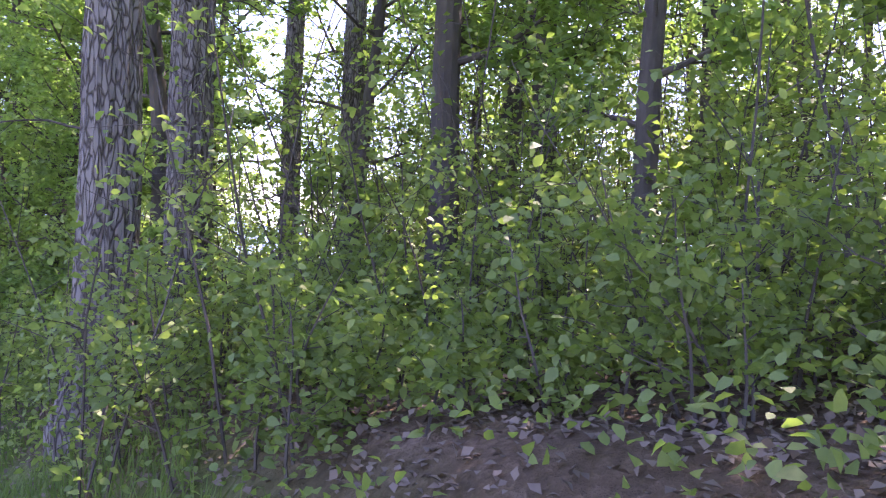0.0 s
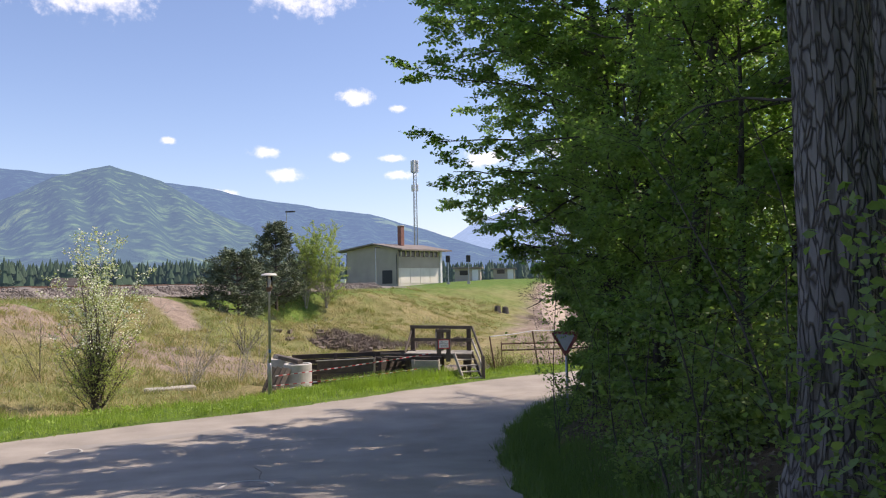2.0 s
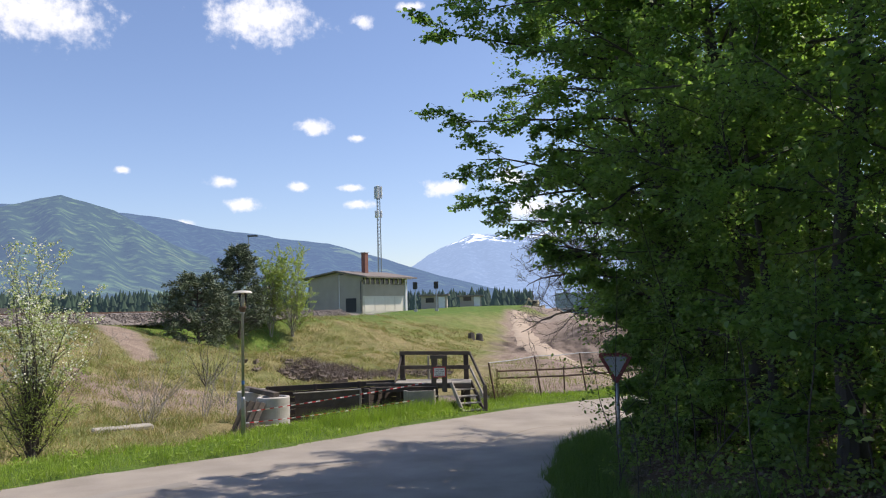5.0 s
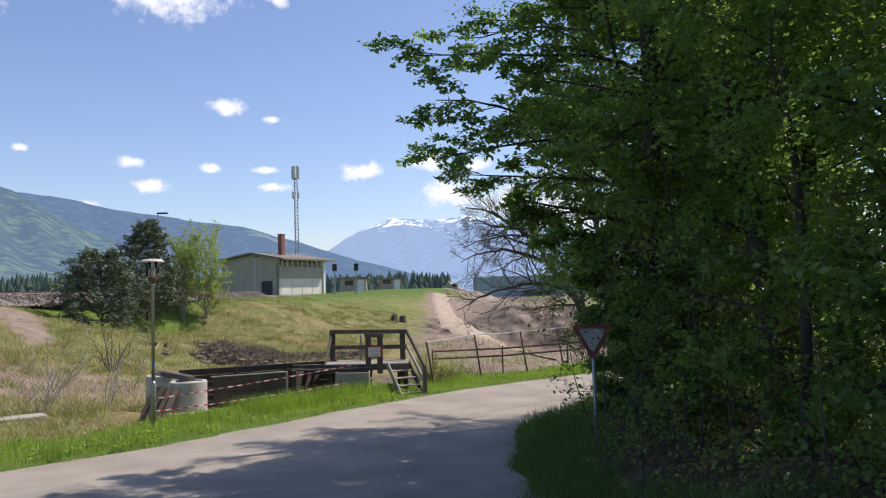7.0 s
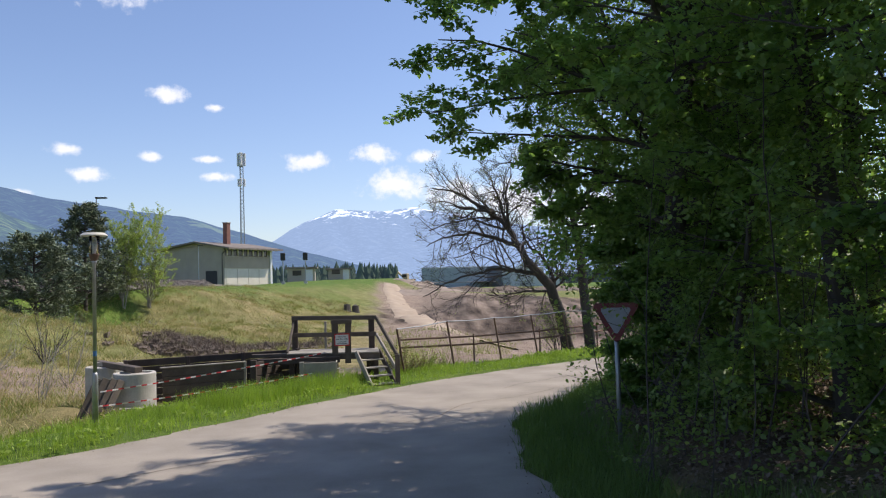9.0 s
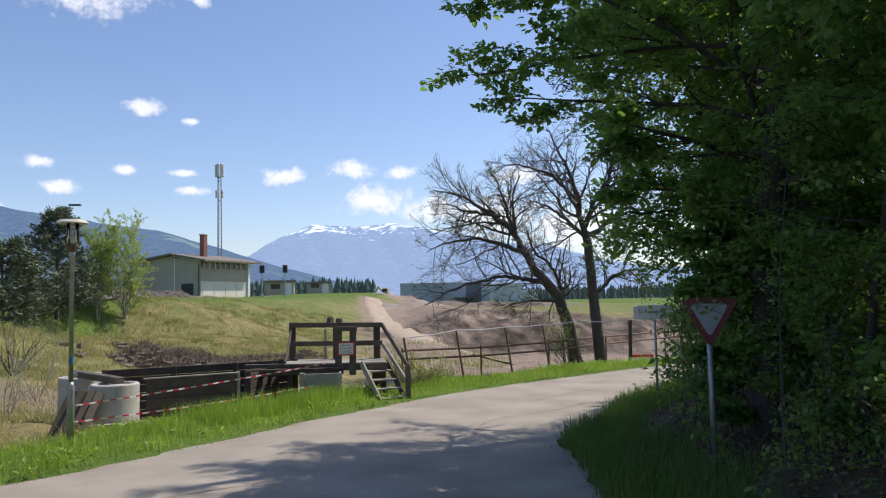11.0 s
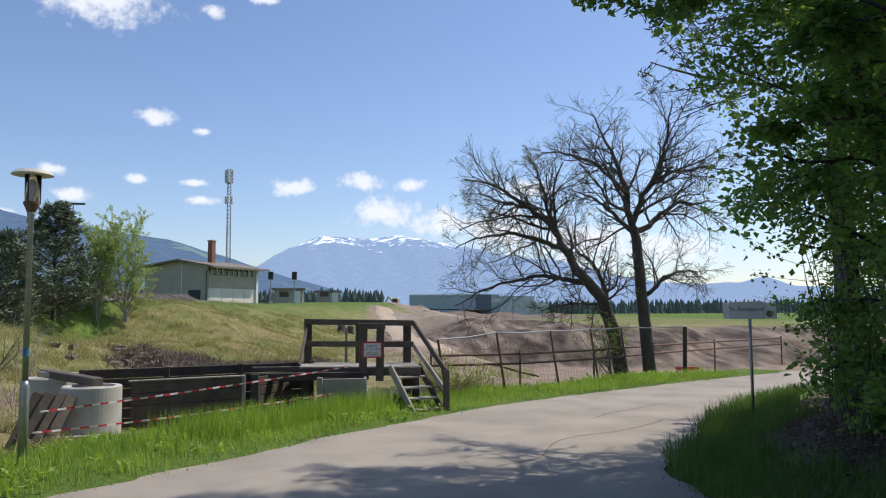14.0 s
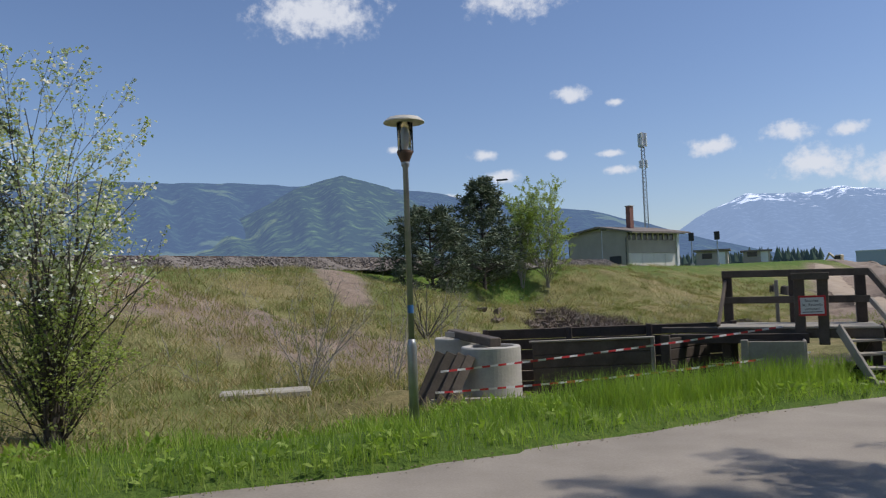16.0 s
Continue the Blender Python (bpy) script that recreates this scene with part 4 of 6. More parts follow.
def wood_geo(levels, sides):
    g = Geo()
    for limbs, s in zip(levels, sides):
        for pts, rad in limbs:
            g.tube(pts, rad, s, False)
    return g


def points_on(rng, limbs, per, jitter, t0=0.25):
    out = []
    for pts, rad in limbs:
        t = t0 + (1 - t0) * rng.random(per)
        k = np.clip(t * (len(pts) - 1), 0, len(pts) - 1.001)
        i = k.astype(int)
        out.append(pts[i] + (pts[i + 1] - pts[i]) * (k - i)[:, None])
    out = np.concatenate(out)
    return out + rng.normal(size=out.shape) * jitter


def flare(pts, rad, k=1.6):
    """Root swell at the foot of a trunk."""
    rad = rad.copy()
    rad[0] *= k
    rad[1] *= 1.08
    return pts, rad


def broadleaf(seed, h, r, first, reach, n1=22, n2=6, n3=4, per=22, leaf=0.095, droop=0.02, lean=(0, 0, 1), jitter=0.11):
    """Meshes of a leafy tree at the origin: wood and crown."""
    rng = np.random.default_rng(seed)
    trunk = flare(*limb(rng, (0, 0, -0.3), lean, h, r, r * 0.22, 14, 0.035, 0.02))
    l1 = []
    for k in range(n1):
        t = first + (0.97 - first) * (k + rng.random()) / n1
        p, d = along_line(trunk[0], t)
        a = k * 2.4 + rng.random()
        shape = 0.22 + 0.84 * math.sin(math.pi * min(1, 0.02 + 0.86 * (t - first) / (1 - first))) ** 1.4
        up = 0.15 + 0.7 * (t - first)
        l1.append(limb(rng, p, (math.cos(a), math.sin(a), up), reach * shape * (0.8 + 0.4 * rng.random()), r * 0.32 * (1.1 - t), 0.012, 7, 0.12, droop))
    l2 = fork(rng, l1, n2, 0.25, 0.98, 48, 0.42, 0.55, 5, 0.14, 0.0)
    l3 = fork(rng, l2, n3, 0.25, 1.0, 45, 0.5, 0.6, 3, 0.16, -0.02)
    pts = points_on(rng, l3, per, jitter)
    return wood_geo([[trunk], l1, l2, l3], [12, 6, 4, 3]).mesh("wood"), quads_mesh("crown", leaf_quads(rng, pts, leaf, leaf * 0.66))


def leafy_tree(kind_name, meshes, x, y, turn, label, group, bark=BARK_DARK, leafmat=LEAF, scale=1.0):
    th = thing(kind_name, x, y, ground_at(x, y), label, "tree", group, turn)
    th.scale = (scale, scale, scale)
    for nm, me, mt in (("trunk", meshes[0], bark), ("crown", meshes[1], leafmat)):
        if not me.materials:
            me.materials.append(mt)
        o = new(nm, me)
        o.parent = th
    return th


def spray_tree(seed, h, r, heights, reaches, n1, n2, n3, per, leaf, road_side=1.0):
    """Meshes of a beech-like tree: limbs as long as the table says, with flat layered sprays of leaves."""
    rng = np.random.default_rng(seed)
    trunk = flare(*limb(rng, (0, 0, -0.3), (0.03, 0.02, 1), h, r, r * 0.2, 14, 0.04, 0.02))
    l1 = []
    for k in range(n1):
        t = 0.03 + 0.94 * (k + rng.random()) / n1
        p, d = along_line(trunk[0], t)
        a = k * 2.4 + rng.random() * 0.8
        reach = float(np.interp(p[2], heights, reaches)) * (0.82 + 0.2 * rng.random())
        reach *= road_side if math.cos(a) > 0.2 else 1.0
        l1.append(limb(rng, p, (math.cos(a), math.sin(a), 0.28), reach, max(r * 0.3 * (1.1 - t), 0.02), 0.008, 7, 0.1, -0.025))
    l2 = fork(rng, l1, n2, 0.2, 1.0, 45, 0.36, 0.5, 5, 0.1, -0.03, 0.006)
    l2 = [(np.stack([q[:, 0], q[:, 1], q[0, 2] + (q[:, 2] - q[0, 2]) * 0.5], 1), w) for q, w in l2]
    l3 = fork(rng, l2, n3, 0.15, 1.0, 42, 0.5, 0.6, 3, 0.1, -0.03)
    l3 = [(np.stack([q[:, 0], q[:, 1], q[0, 2] + (q[:, 2] - q[0, 2]) * 0.45], 1), w) for q, w in l3]
    pts = points_on(rng, l3, per, np.array([0.06, 0.06, 0.03]))
    return wood_geo([[trunk], l1, l2, l3], [12, 6, 4, 3]).mesh("wood"), quads_mesh("crown", leaf_quads(rng, pts, leaf, leaf * 0.62, 0.15, 0.7, oval=True))


edge_kinds = [broadleaf(100 + k, *a, n1=28, n2=7, n3=5, per=28, leaf=0.095, jitter=0.15) for k, a in enumerate([(11.5, 0.17, 0.1, 4.3), (10.5, 0.14, 0.06, 4.0), (8.0, 0.1, 0.04, 2.4)])]
edge_kinds.append(spray_tree(131, 13.5, 0.2, [0, 2.1, 2.8, 3.5, 4.4, 7.5, 10, 13.5], [0.9, 1.0, 1.7, 3.2, 4.4, 4.2, 3.3, 1.4], 104, 10, 6, 24, 0.1, 1.07))
edge_kinds.append(spray_tree(132, 12.0, 0.16, [0, 2.0, 3.4, 5, 8, 10, 12], [1.6, 1.8, 2.6, 3.6, 3.6, 2.6, 0.9], 36, 7, 5, 12, 0.1))
edge_kinds.append(spray_tree(133, 13.0, 0.17, [0, 3, 5, 8, 10, 13], [0.5, 0.9, 2.4, 3.2, 2.8, 0.8], 26, 6, 5, 13, 0.1))
EDGE = "leafy trees along the edge of the wood"
for x, y, k, a, s in [(9.9, -4.7, 3, 180, 1.0), (10.6, -8.0, 4, 150, 1.0), (10.4, -11.2, 4, 20, 0.95), (12.6, -2.2, 0, 40, 0.95), (15.2, 0.4, 2, 90, 1.0), (17.2, 3.0, 2, 60, 1.0),
                      (10.1, -9.6, 2, 180, 0.75), (10.9, -12.6, 2, 20, 0.8), (11.0, -3.6, 2, 300, 0.9), (11.4, -1.9, 2, 110, 1.1), (13.2, -0.5, 1, 50, 0.85), (9.9, -6.5, 2, 240, 0.6),
                      (12.7, -5.6, 5, 310, 1.0), (12.4, -9.4, 5, 200, 1.05), (11.6, -13.8, 5, 75, 1.0), (15.0, -4.2, 5, 15, 0.95)]:
    leafy_tree("leafy_tree", edge_kinds[k], x, y, a, "dense green broadleaf tree at the edge of the wood", EDGE, scale=s)

inner_kinds = [broadleaf(200 + k, *a, n1=20, n2=6, n3=5, per=15, leaf=0.12) for k, a in enumerate([(14, 0.18, 0.2, 4.0), (12.5, 0.14, 0.14, 3.7), (15.5, 0.22, 0.26, 4.4)])]
rin = np.random.default_rng(7)
spots = [(13.4, -18.2), (13.6, -20.8), (15.4, -24.2), (14.2, -30.5), (16.2, -22.5), (15.2, -17.8), (17.5, -25.5)]
while len(spots) < 62:
    x, y = rin.uniform(13.5, 40), rin.uniform(-44, 2)
    if all((x - a) ** 2 + (y - b) ** 2 > 6.5 for a, b in spots) and not y > -9:
        spots.append((x, y))
for k, (x, y) in enumerate(spots):
    leafy_tree("forest_tree", inner_kinds[k % 3], x, y, float(rin.uniform(0, 360)), "tall slender broadleaf tree inside the wood", "trees of the wood", scale=float(rin.uniform(0.85, 1.1)))


def big_trunk(x, y, h, r, seed, label, crown_from=0.55, reach=2.6):
    """An old trunk with furrowed bark plates and dead snags."""
    rng = np.random.default_rng(seed)
    th = thing("old_pine", x, y, ground_at(x, y), label, "tree", "old pines by the road")
    n, m = 44, 90
    a = np.arange(n) * 2 * math.pi / n
    zz = np.linspace(-0.4, h, m)
    v = []
    for z in zz:
        swell = 1 + 0.45 * math.exp(-max(z, 0) / 0.35)
        rr = r * swell * (1 - 0.55 * max(z, 0) / h)
        ridges = 0.05 * np.sin(a * 13 + 1.1 * np.sin(z * 2.3 + a * 3)) + 0.035 * np.sin(a * 7 + z * 3.1) * np.sin(z * 9 + a * 5)
        v.append(np.stack([rr * (1 + ridges) * np.cos(a) + 0.02 * math.sin(z), rr * (1 + ridges) * np.sin(a), np.full(n, z)], 1))
    g = Geo()
    g.add(np.concatenate(v), [(i * n + j, i * n + (j + 1) % n, (i + 1) * n + (j + 1) % n, (i + 1) * n + j) for i in range(m - 1) for j in range(n)])
    part("trunk", g, BARK, th, "thick grey-brown trunk with furrowed bark")
    snags = []
    for k in range(10):
        q, z = k * 2.4 + rng.random(), 1.4 + rng.random() * 5
        snags.append(limb(rng, (0.8 * r * math.cos(q), 0.8 * r * math.sin(q), z), (math.cos(q), math.sin(q), 0.1), 0.4 + rng.random() * 0.7, 0.013, 0.004, 6, 0.25, -0.02))
    for sn in snags:
        part("dead_branch", wood_geo([[sn], fork(rng, [sn], 4, 0.3, 1, 50, 0.5, 0.6, 4, 0.25, 0)], [5, 3]), BARK_DARK, th)
    tops = []
    for k in range(26):
        z = h * (crown_from + (0.97 - crown_from) * k / 26)
        q = k * 2.4
        tops.append(limb(rng, (0, 0, z), (math.cos(q), math.sin(q), 0.15), reach * (1.25 - z / h), 0.05, 0.012, 6, 0.1, 0.02))
    tw = fork(rng, tops, 9, 0.2, 1, 50, 0.4, 0.5, 4, 0.1, 0.03)
    tagged(part("bough", wood_geo([tops, tw], [5, 3]), BARK_DARK, th), kind="stuff")
    at = points_on(rng, tw, 34, 0.06)
    part("crown", quads_mesh("crown", leaf_quads(rng, at, 0.2, 0.03, 0.0, 0.3)), NEEDLE, th, "dark needles")


big_trunk(9.95, -17.95, 17, 0.27, 31, "old pine with furrowed bark at the roadside bank")
big_trunk(11.05, -16.6, 18, 0.26, 32, "old pine with furrowed bark inside the wood")
big_trunk(14.06, -12.45, 18, 0.19, 34, "old pine with furrowed bark among the broadleaf trees")
big_trunk(14.56, -13.8, 18, 0.21, 35, "slim pine with furrowed bark deeper in the wood")
big_trunk(12.2, 0.6, 14, 0.2, 33, "old pine at the end of the wood", 0.36, 4.2)


def pine(name, x, y, h, w, seed, label, dens=30, first=0.05, taper=0.75):
    """A bushy young pine: whorls of limbs with tufts of needles."""
    rng = np.random.default_rng(seed)
    th = thing(name, x, y, ground_at(x, y), label, "tree", "pines on the railway slope")
    trunk = limb(rng, (0, 0, -0.2), (0, 0, 1), h, 0.05 + 0.012 * h, 0.02, 10, 0.02, 0.02)
    l1 = []
    whorls = int(h * 2.4)
    for k in range(whorls):
        t = first + (0.98 - first) * k / whorls
        for q in range(6):
            p, d = along_line(trunk[0], min(0.99, t + rng.random() * 0.03))
            a = q * 1.05 + k * 0.5 + rng.random() * 0.5
            ln = w * (1.02 - t) ** taper * (0.75 + 0.45 * rng.random()) * (0.65 + 0.35 * min(1, t / 0.25))
            l1.append(limb(rng, p, (math.cos(a), math.sin(a), 0.25), ln + 0.15, 0.03, 0.01, 5, 0.09, 0.05))
    l2 = fork(rng, l1, 6, 0.3, 1.0, 45, 0.35, 0.6, 3, 0.1, 0.08)
    part("trunk", wood_geo([[trunk], l1, l2], [8, 4, 3]), BARK_DARK, th)
    at = points_on(rng, l2, dens, 0.06)
    part("crown", quads_mesh("crown", leaf_quads(rng, at, 0.26, 0.06, -0.3, 0.3)), NEEDLE, th, "dense dark green needles")


pine("young_pine", -12.1, 29.3, 5.2, 3.1, 41, "bushy dark young pine on the slope", 34, 0.03, 0.55)
pine("young_pine", -12.4, 38.5, 7.3, 3.2, 42, "taller dark pine beside the birch")
pine("large_pine", -17.1, 5.7, 7.6, 3.2, 43, "tall grey-green pine above the slope", 34)


def twiggy(name, x, y, seed, stems, h, spread, label, category, bark, leaves=None, blossom=None, n2=7, per=6, leaf=0.05, r=0.02, group="", z=None):
    """A slender many-stemmed small tree or bush."""
    rng = np.random.default_rng(seed)
    th = thing(name, x, y, ground_at(x, y) if z is None else z, label, category, group)
    l1 = [limb(rng, (rng.normal() * 0.06, rng.normal() * 0.06, -0.1), (rng.normal() * spread, rng.normal() * spread, 1), h * (0.65 + 0.4 * rng.random()), r, 0.006, 9, 0.07, 0.03) for k in range(stems)]
    l2, l3 = [], []
    for one in l1:
        b2 = fork(rng, [one], n2, 0.08, 0.98, 32, 0.4, 0.6, 5, 0.1, 0.05)
        b3 = fork(rng, b2, 4, 0.2, 1.0, 40, 0.45, 0.7, 3, 0.12, 0.03, 0.003)
        part("stem", wood_geo([[one], b2, b3], [6, 4, 3]), bark, th)
        l2, l3 = l2 + b2, l3 + b3
    if leaves:
        part("foliage", quads_mesh("foliage", leaf_quads(rng, points_on(rng, l3, per, 0.04), leaf, leaf * 0.65)), leaves, th)
    if blossom:
        sel = [q for q in l2 + l3 if q[0][-1, 2] > h * blossom]
        at = points_on(rng, sel, 9, 0.05)
        part("blossom", quads_mesh("blossom", leaf_quads(rng, at, 0.065, 0.06, 0.0, 0.2)), BLOSSOM, th, "white spring blossom")
    return th


twiggy("blossoming_tree", -5.2, -0.8, 51, 8, 5.1, 0.085, "slender young tree with white blossom and fresh leaves", "tree", BARK_DARK, LEAF_YOUNG, 0.42, 12, 12, 0.06, 0.035)
twiggy("shrub", -5.3, -0.6, 60, 18, 2.5, 0.5, "dense green budding shrub at the foot of the blossoming tree", "shrub", BARK_DARK, LEAF_YOUNG, None, 8, 9, 0.06, 0.014)
twiggy("birch", -10.9, 42.0, 52, 5, 7.2, 0.12, "young birch with fresh yellow-green leaves", "tree", BARK_BIRCH, LEAF_YOUNG, None, 24, 58, 0.08, 0.04)
twiggy("birch", -9.4, 43.2, 53, 5, 6.6, 0.17, "leaning young birch with fresh yellow-green leaves", "tree", BARK_BIRCH, LEAF_YOUNG, None, 24, 58, 0.08, 0.04)
twiggy("fruit_tree", -6.6, 15.5, 54, 5, 2.6, 0.45, "small bare fruit tree with swelling buds", "tree", BARK_DARK, LEAF_YOUNG, None, 8, 2, 0.04, 0.03)
twiggy("shrub", -5.0, 5.5, 55, 8, 2.6, 0.3, "bare many-stemmed willow shrub", "shrub", BARK_BIRCH, LEAF_YOUNG, None, 7, 1, 0.035, 0.014)
twiggy("shrub", -3.3, 6.2, 56, 4, 2.2, 0.2, "thin bare shrub in front of the slope", "shrub", BARK_BIRCH, LEAF_YOUNG, None, 6, 2, 0.035, 0.012)
twiggy("shrub", -4.6, 12.0, 57, 4, 2.4, 0.25, "thin budding shrub on the slope", "shrub", BARK_BIRCH, LEAF_YOUNG, None, 6, 3, 0.035, 0.012)
twiggy("shrub", -9.5, 3.0, 58, 3, 2.2, 0.15, "thin bare sapling on the slope", "shrub", BARK_DARK, LEAF_YOUNG, None, 5, 1, 0.035, 0.012)
twiggy("shrub", 13.3, 14.1, 59, 9, 2.4, 0.3, "green budding bush beside the fence", "shrub", BARK_DARK, LEAF_YOUNG, None, 7, 6, 0.06, 0.014)


twiggy("bramble", 6.7, 8.0, 63, 16, 1.1, 0.7, "reddish-brown dry bramble beside the steps", "shrub", BRAMBLE, GRASS_MIX, None, 6, 5, 0.05, 0.008)
twiggy("bramble", 7.4, 8.9, 64, 14, 0.9, 0.7, "low brown and green bramble at the fence", "shrub", BRAMBLE, LEAF_YOUNG, None, 6, 4, 0.045, 0.008)


def stump(x, y, seed):
    """A rotten stump, wider at its foot, with an uneven top."""
    rng = np.random.default_rng(seed)
    th = thing("tree_stump", x, y, ground_at(x, y), "short dark stump standing in the grass slope", "stump", "stumps on the slope")
    g = Geo()
    n = 12
    a = np.arange(n) * 2 * math.pi / n
    wob = 1 + 0.14 * np.sin(3 * a + seed) + 0.05 * rng.normal(size=n)
    v = [np.stack([r * wob * np.cos(a), r * wob * np.sin(a), z + (0.06 * rng.normal(size=n) if z > 0.5 else 0 * a)], 1) for r, z in ((0.42, -0.15), (0.33, 0.15), (0.3, 0.62), (0.2, 0.64))]
    g.add(np.concatenate(v), [(i * n + j, i * n + (j + 1) % n, (i + 1) * n + (j + 1) % n, (i + 1) * n + j) for i in range(3) for j in range(n)] + [tuple(3 * n + j for j in range(n))])
    part("stump_body", g, BARK_DARK, th)


stump(5.0, 58.2, 1)
stump(5.8, 58.6, 2)


def bare_tree(x, y, z, r, limbs, seed, label):
    """A leafless tree: a trunk and main limbs along (across, up, girth, depth) spines, then forking twigs."""
    rng = np.random.default_rng(seed)
    th = thing("bare_tree", x, y, z, label, "tree", "two bare trees at the fence")
    l4 = []
    for i, (girth, depth, spine) in enumerate(limbs):
        n = 5 * len(spine)
        k = np.linspace(0, len(spine) - 1, n)
        sx, sz = (np.interp(k, range(len(spine)), [q[c] for q in spine]) for c in (0, 1))
        out = np.linspace(0, 1, n)
        line = np.stack([sx, (0.02 if i else 0.0) + depth * out ** 1.3, sz], 1)
        wob = np.cumsum(rng.normal(size=line.shape) * 0.035, 0)
        line += wob - np.outer(out, wob[-1]) * 0.5 if i else wob * 0.3
        rad = r * girth * np.linspace(1, 0.62 if i == 0 else 0.12, n) ** 0.9
        if i == 0:
            part("trunk", wood_geo([[flare(line, rad, 1.45)]], [14]), BARK_DARK, th, "dark trunk with rough bark")
            l1 = fork(rng, [(line, rad * 0.5)], 4, 0.45, 0.95, 65, 0.3, 0.4, 8, 0.2, 0.0, 0.01)
        else:
            l1 = [(line, rad)]
        l2 = fork(rng, l1, 14 if i else 4, 0.1, 0.98, 50, 0.5, 0.5, 8, 0.16, 0.01, 0.009)
        l3 = fork(rng, l2, 9, 0.12, 1.0, 44, 0.46, 0.55, 5, 0.17, 0.015, 0.0065)
        t4 = fork(rng, l3, 5, 0.15, 1.0, 40, 0.6, 0.65, 3, 0.14, 0.02, 0.005)
        part("branch", wood_geo([l1, l2, l3, t4], [8, 5, 3, 3]), BARK_DARK, th)
        l4 += t4
    part("foliage", quads_mesh("foliage", leaf_quads(rng, points_on(rng, l4, 1, 0.02), 0.035, 0.022)), LEAF_YOUNG, th, "first small leaf buds")


bare_tree(14.1, 15.2, -0.5, 0.25, [
    (1.0, 0.1, [(0, -0.2), (-0.4, 1.6), (-0.74, 2.7), (-1.2, 3.25), (-1.68, 3.75)]),
    (0.62, 0.6, [(-1.68, 3.75), (-2.1, 4.55), (-2.5, 5.4), (-3.3, 5.9), (-4.3, 6.6), (-5.6, 7.0)]),
    (0.34, -0.8, [(-2.4, 5.2), (-2.75, 6.3), (-3.3, 7.4)]),
    (0.4, -1.0, [(-1.3, 3.3), (-1.94, 3.6), (-2.6, 3.75), (-3.7, 3.5), (-5.0, 3.2), (-6.2, 2.6)]),
    (0.38, 1.2, [(-2.1, 4.5), (-3.3, 4.95), (-4.35, 4.95), (-5.6, 4.5)]),
    (0.42, 0.8, [(-0.6, 2.4), (-0.5, 2.95), (-1.0, 3.9), (-1.6, 4.6), (-1.7, 5.4)]),
    (0.26, 0.5, [(-0.7, 2.5), (-1.7, 2.5), (-2.9, 2.3)]),
    (0.3, -0.6, [(-3.0, 5.8), (-4.2, 5.9), (-5.6, 6.1)])], 61, "old leafless tree leaning over the dug ground")
bare_tree(14.9, 14.7, -0.5, 0.23, [
    (1.0, 0.0, [(0, -0.2), (-0.2, 1.6), (-0.27, 2.55), (-0.4, 4.4), (-0.5, 5.1)]),
    (0.58, 0.6, [(-0.5, 5.1), (-0.74, 6.3), (-0.94, 7.3), (-1.27, 8.3), (-1.8, 9.3)]),
    (0.55, -0.5, [(-0.5, 5.1), (-0.2, 6.0), (0.4, 7.3), (0.47, 8.4), (0.74, 9.6)]),
    (0.5, 0.7, [(-0.45, 4.9), (0.33, 5.4), (1.14, 5.8), (2.2, 6.0), (3.0, 6.2)]),
    (0.4, -0.8, [(-0.5, 5.0), (-1.27, 5.6), (-2.1, 6.0), (-3.1, 6.3)]),
    (0.36, 0.4, [(-0.2, 2.7), (0.6, 3.35), (1.54, 3.6), (2.3, 3.35)]),
    (0.32, 0.9, [(-0.75, 6.3), (-1.5, 7.2), (-2.6, 7.8), (-3.4, 7.9)]),
    (0.32, -0.7, [(0.1, 6.6), (1.0, 7.2), (2.0, 7.4), (2.9, 7.2)])], 62, "old leafless tree with a forked upright crown")


# ---- lamp post at the roadside ----
lamp = thing("lamp_post", 0, 0, ground_at(0, 0), "grey park lamp post with a round flat hood", "street lamp")
lz = -ground_at(0, 0)
part("lower_pole", Geo().lathe([(0.06, -0.15), (0.06, 0.78 + lz), (0.055, 0.82 + lz), (0.04, 0.88 + lz)], sides=16), STEEL, lamp, "thicker galvanised lower pole", True)
part("upper_pole", Geo().lathe([(0.039, 0.84 + lz), (0.034, 3.02 + lz), (0.05, 3.04 + lz), (0.055, 3.12 + lz)], sides=16), STEEL, lamp, smooth=True)
part("collar", Geo().lathe([(0.05, 3.08 + lz), (0.07, 3.13 + lz), (0.1, 3.2 + lz), (0.1, 3.23 + lz)], sides=20), RUST, lamp, "faded red-brown collar below the glass")
part("hood", Geo().lathe([(0.02, 3.66 + lz), (0.2, 3.645 + lz), (0.255, 3.6 + lz), (0.26, 3.585 + lz), (0.24, 3.58 + lz), (0.02, 3.59 + lz)], sides=28), LAMP_HOOD, lamp, "flat round enamelled hood")
part("glass", Geo().lathe([(0.085, 3.22 + lz), (0.095, 3.585 + lz), (0.09, 3.585 + lz), (0.08, 3.22 + lz)], sides=20), GLASS, lamp, "clear glass cylinder", True).visible_shadow = False
part("bulb", Geo().lathe([(0.03, 3.22 + lz), (0.045, 3.28 + lz), (0.07, 3.4 + lz), (0.05, 3.48 + lz), (0.02, 3.5 + lz)], sides=14), PAINT_WHITE, lamp, "white unlit bulb", True)
for q in range(3):
    a = q * 2.094 + 0.4
    part("strut", Geo().tube([(0.1 * math.cos(a), 0.1 * math.sin(a), 3.2 + lz), (0.1 * math.cos(a), 0.1 * math.sin(a), 3.6 + lz)], [0.009, 0.009], 6), PAINT_BLACK, lamp)
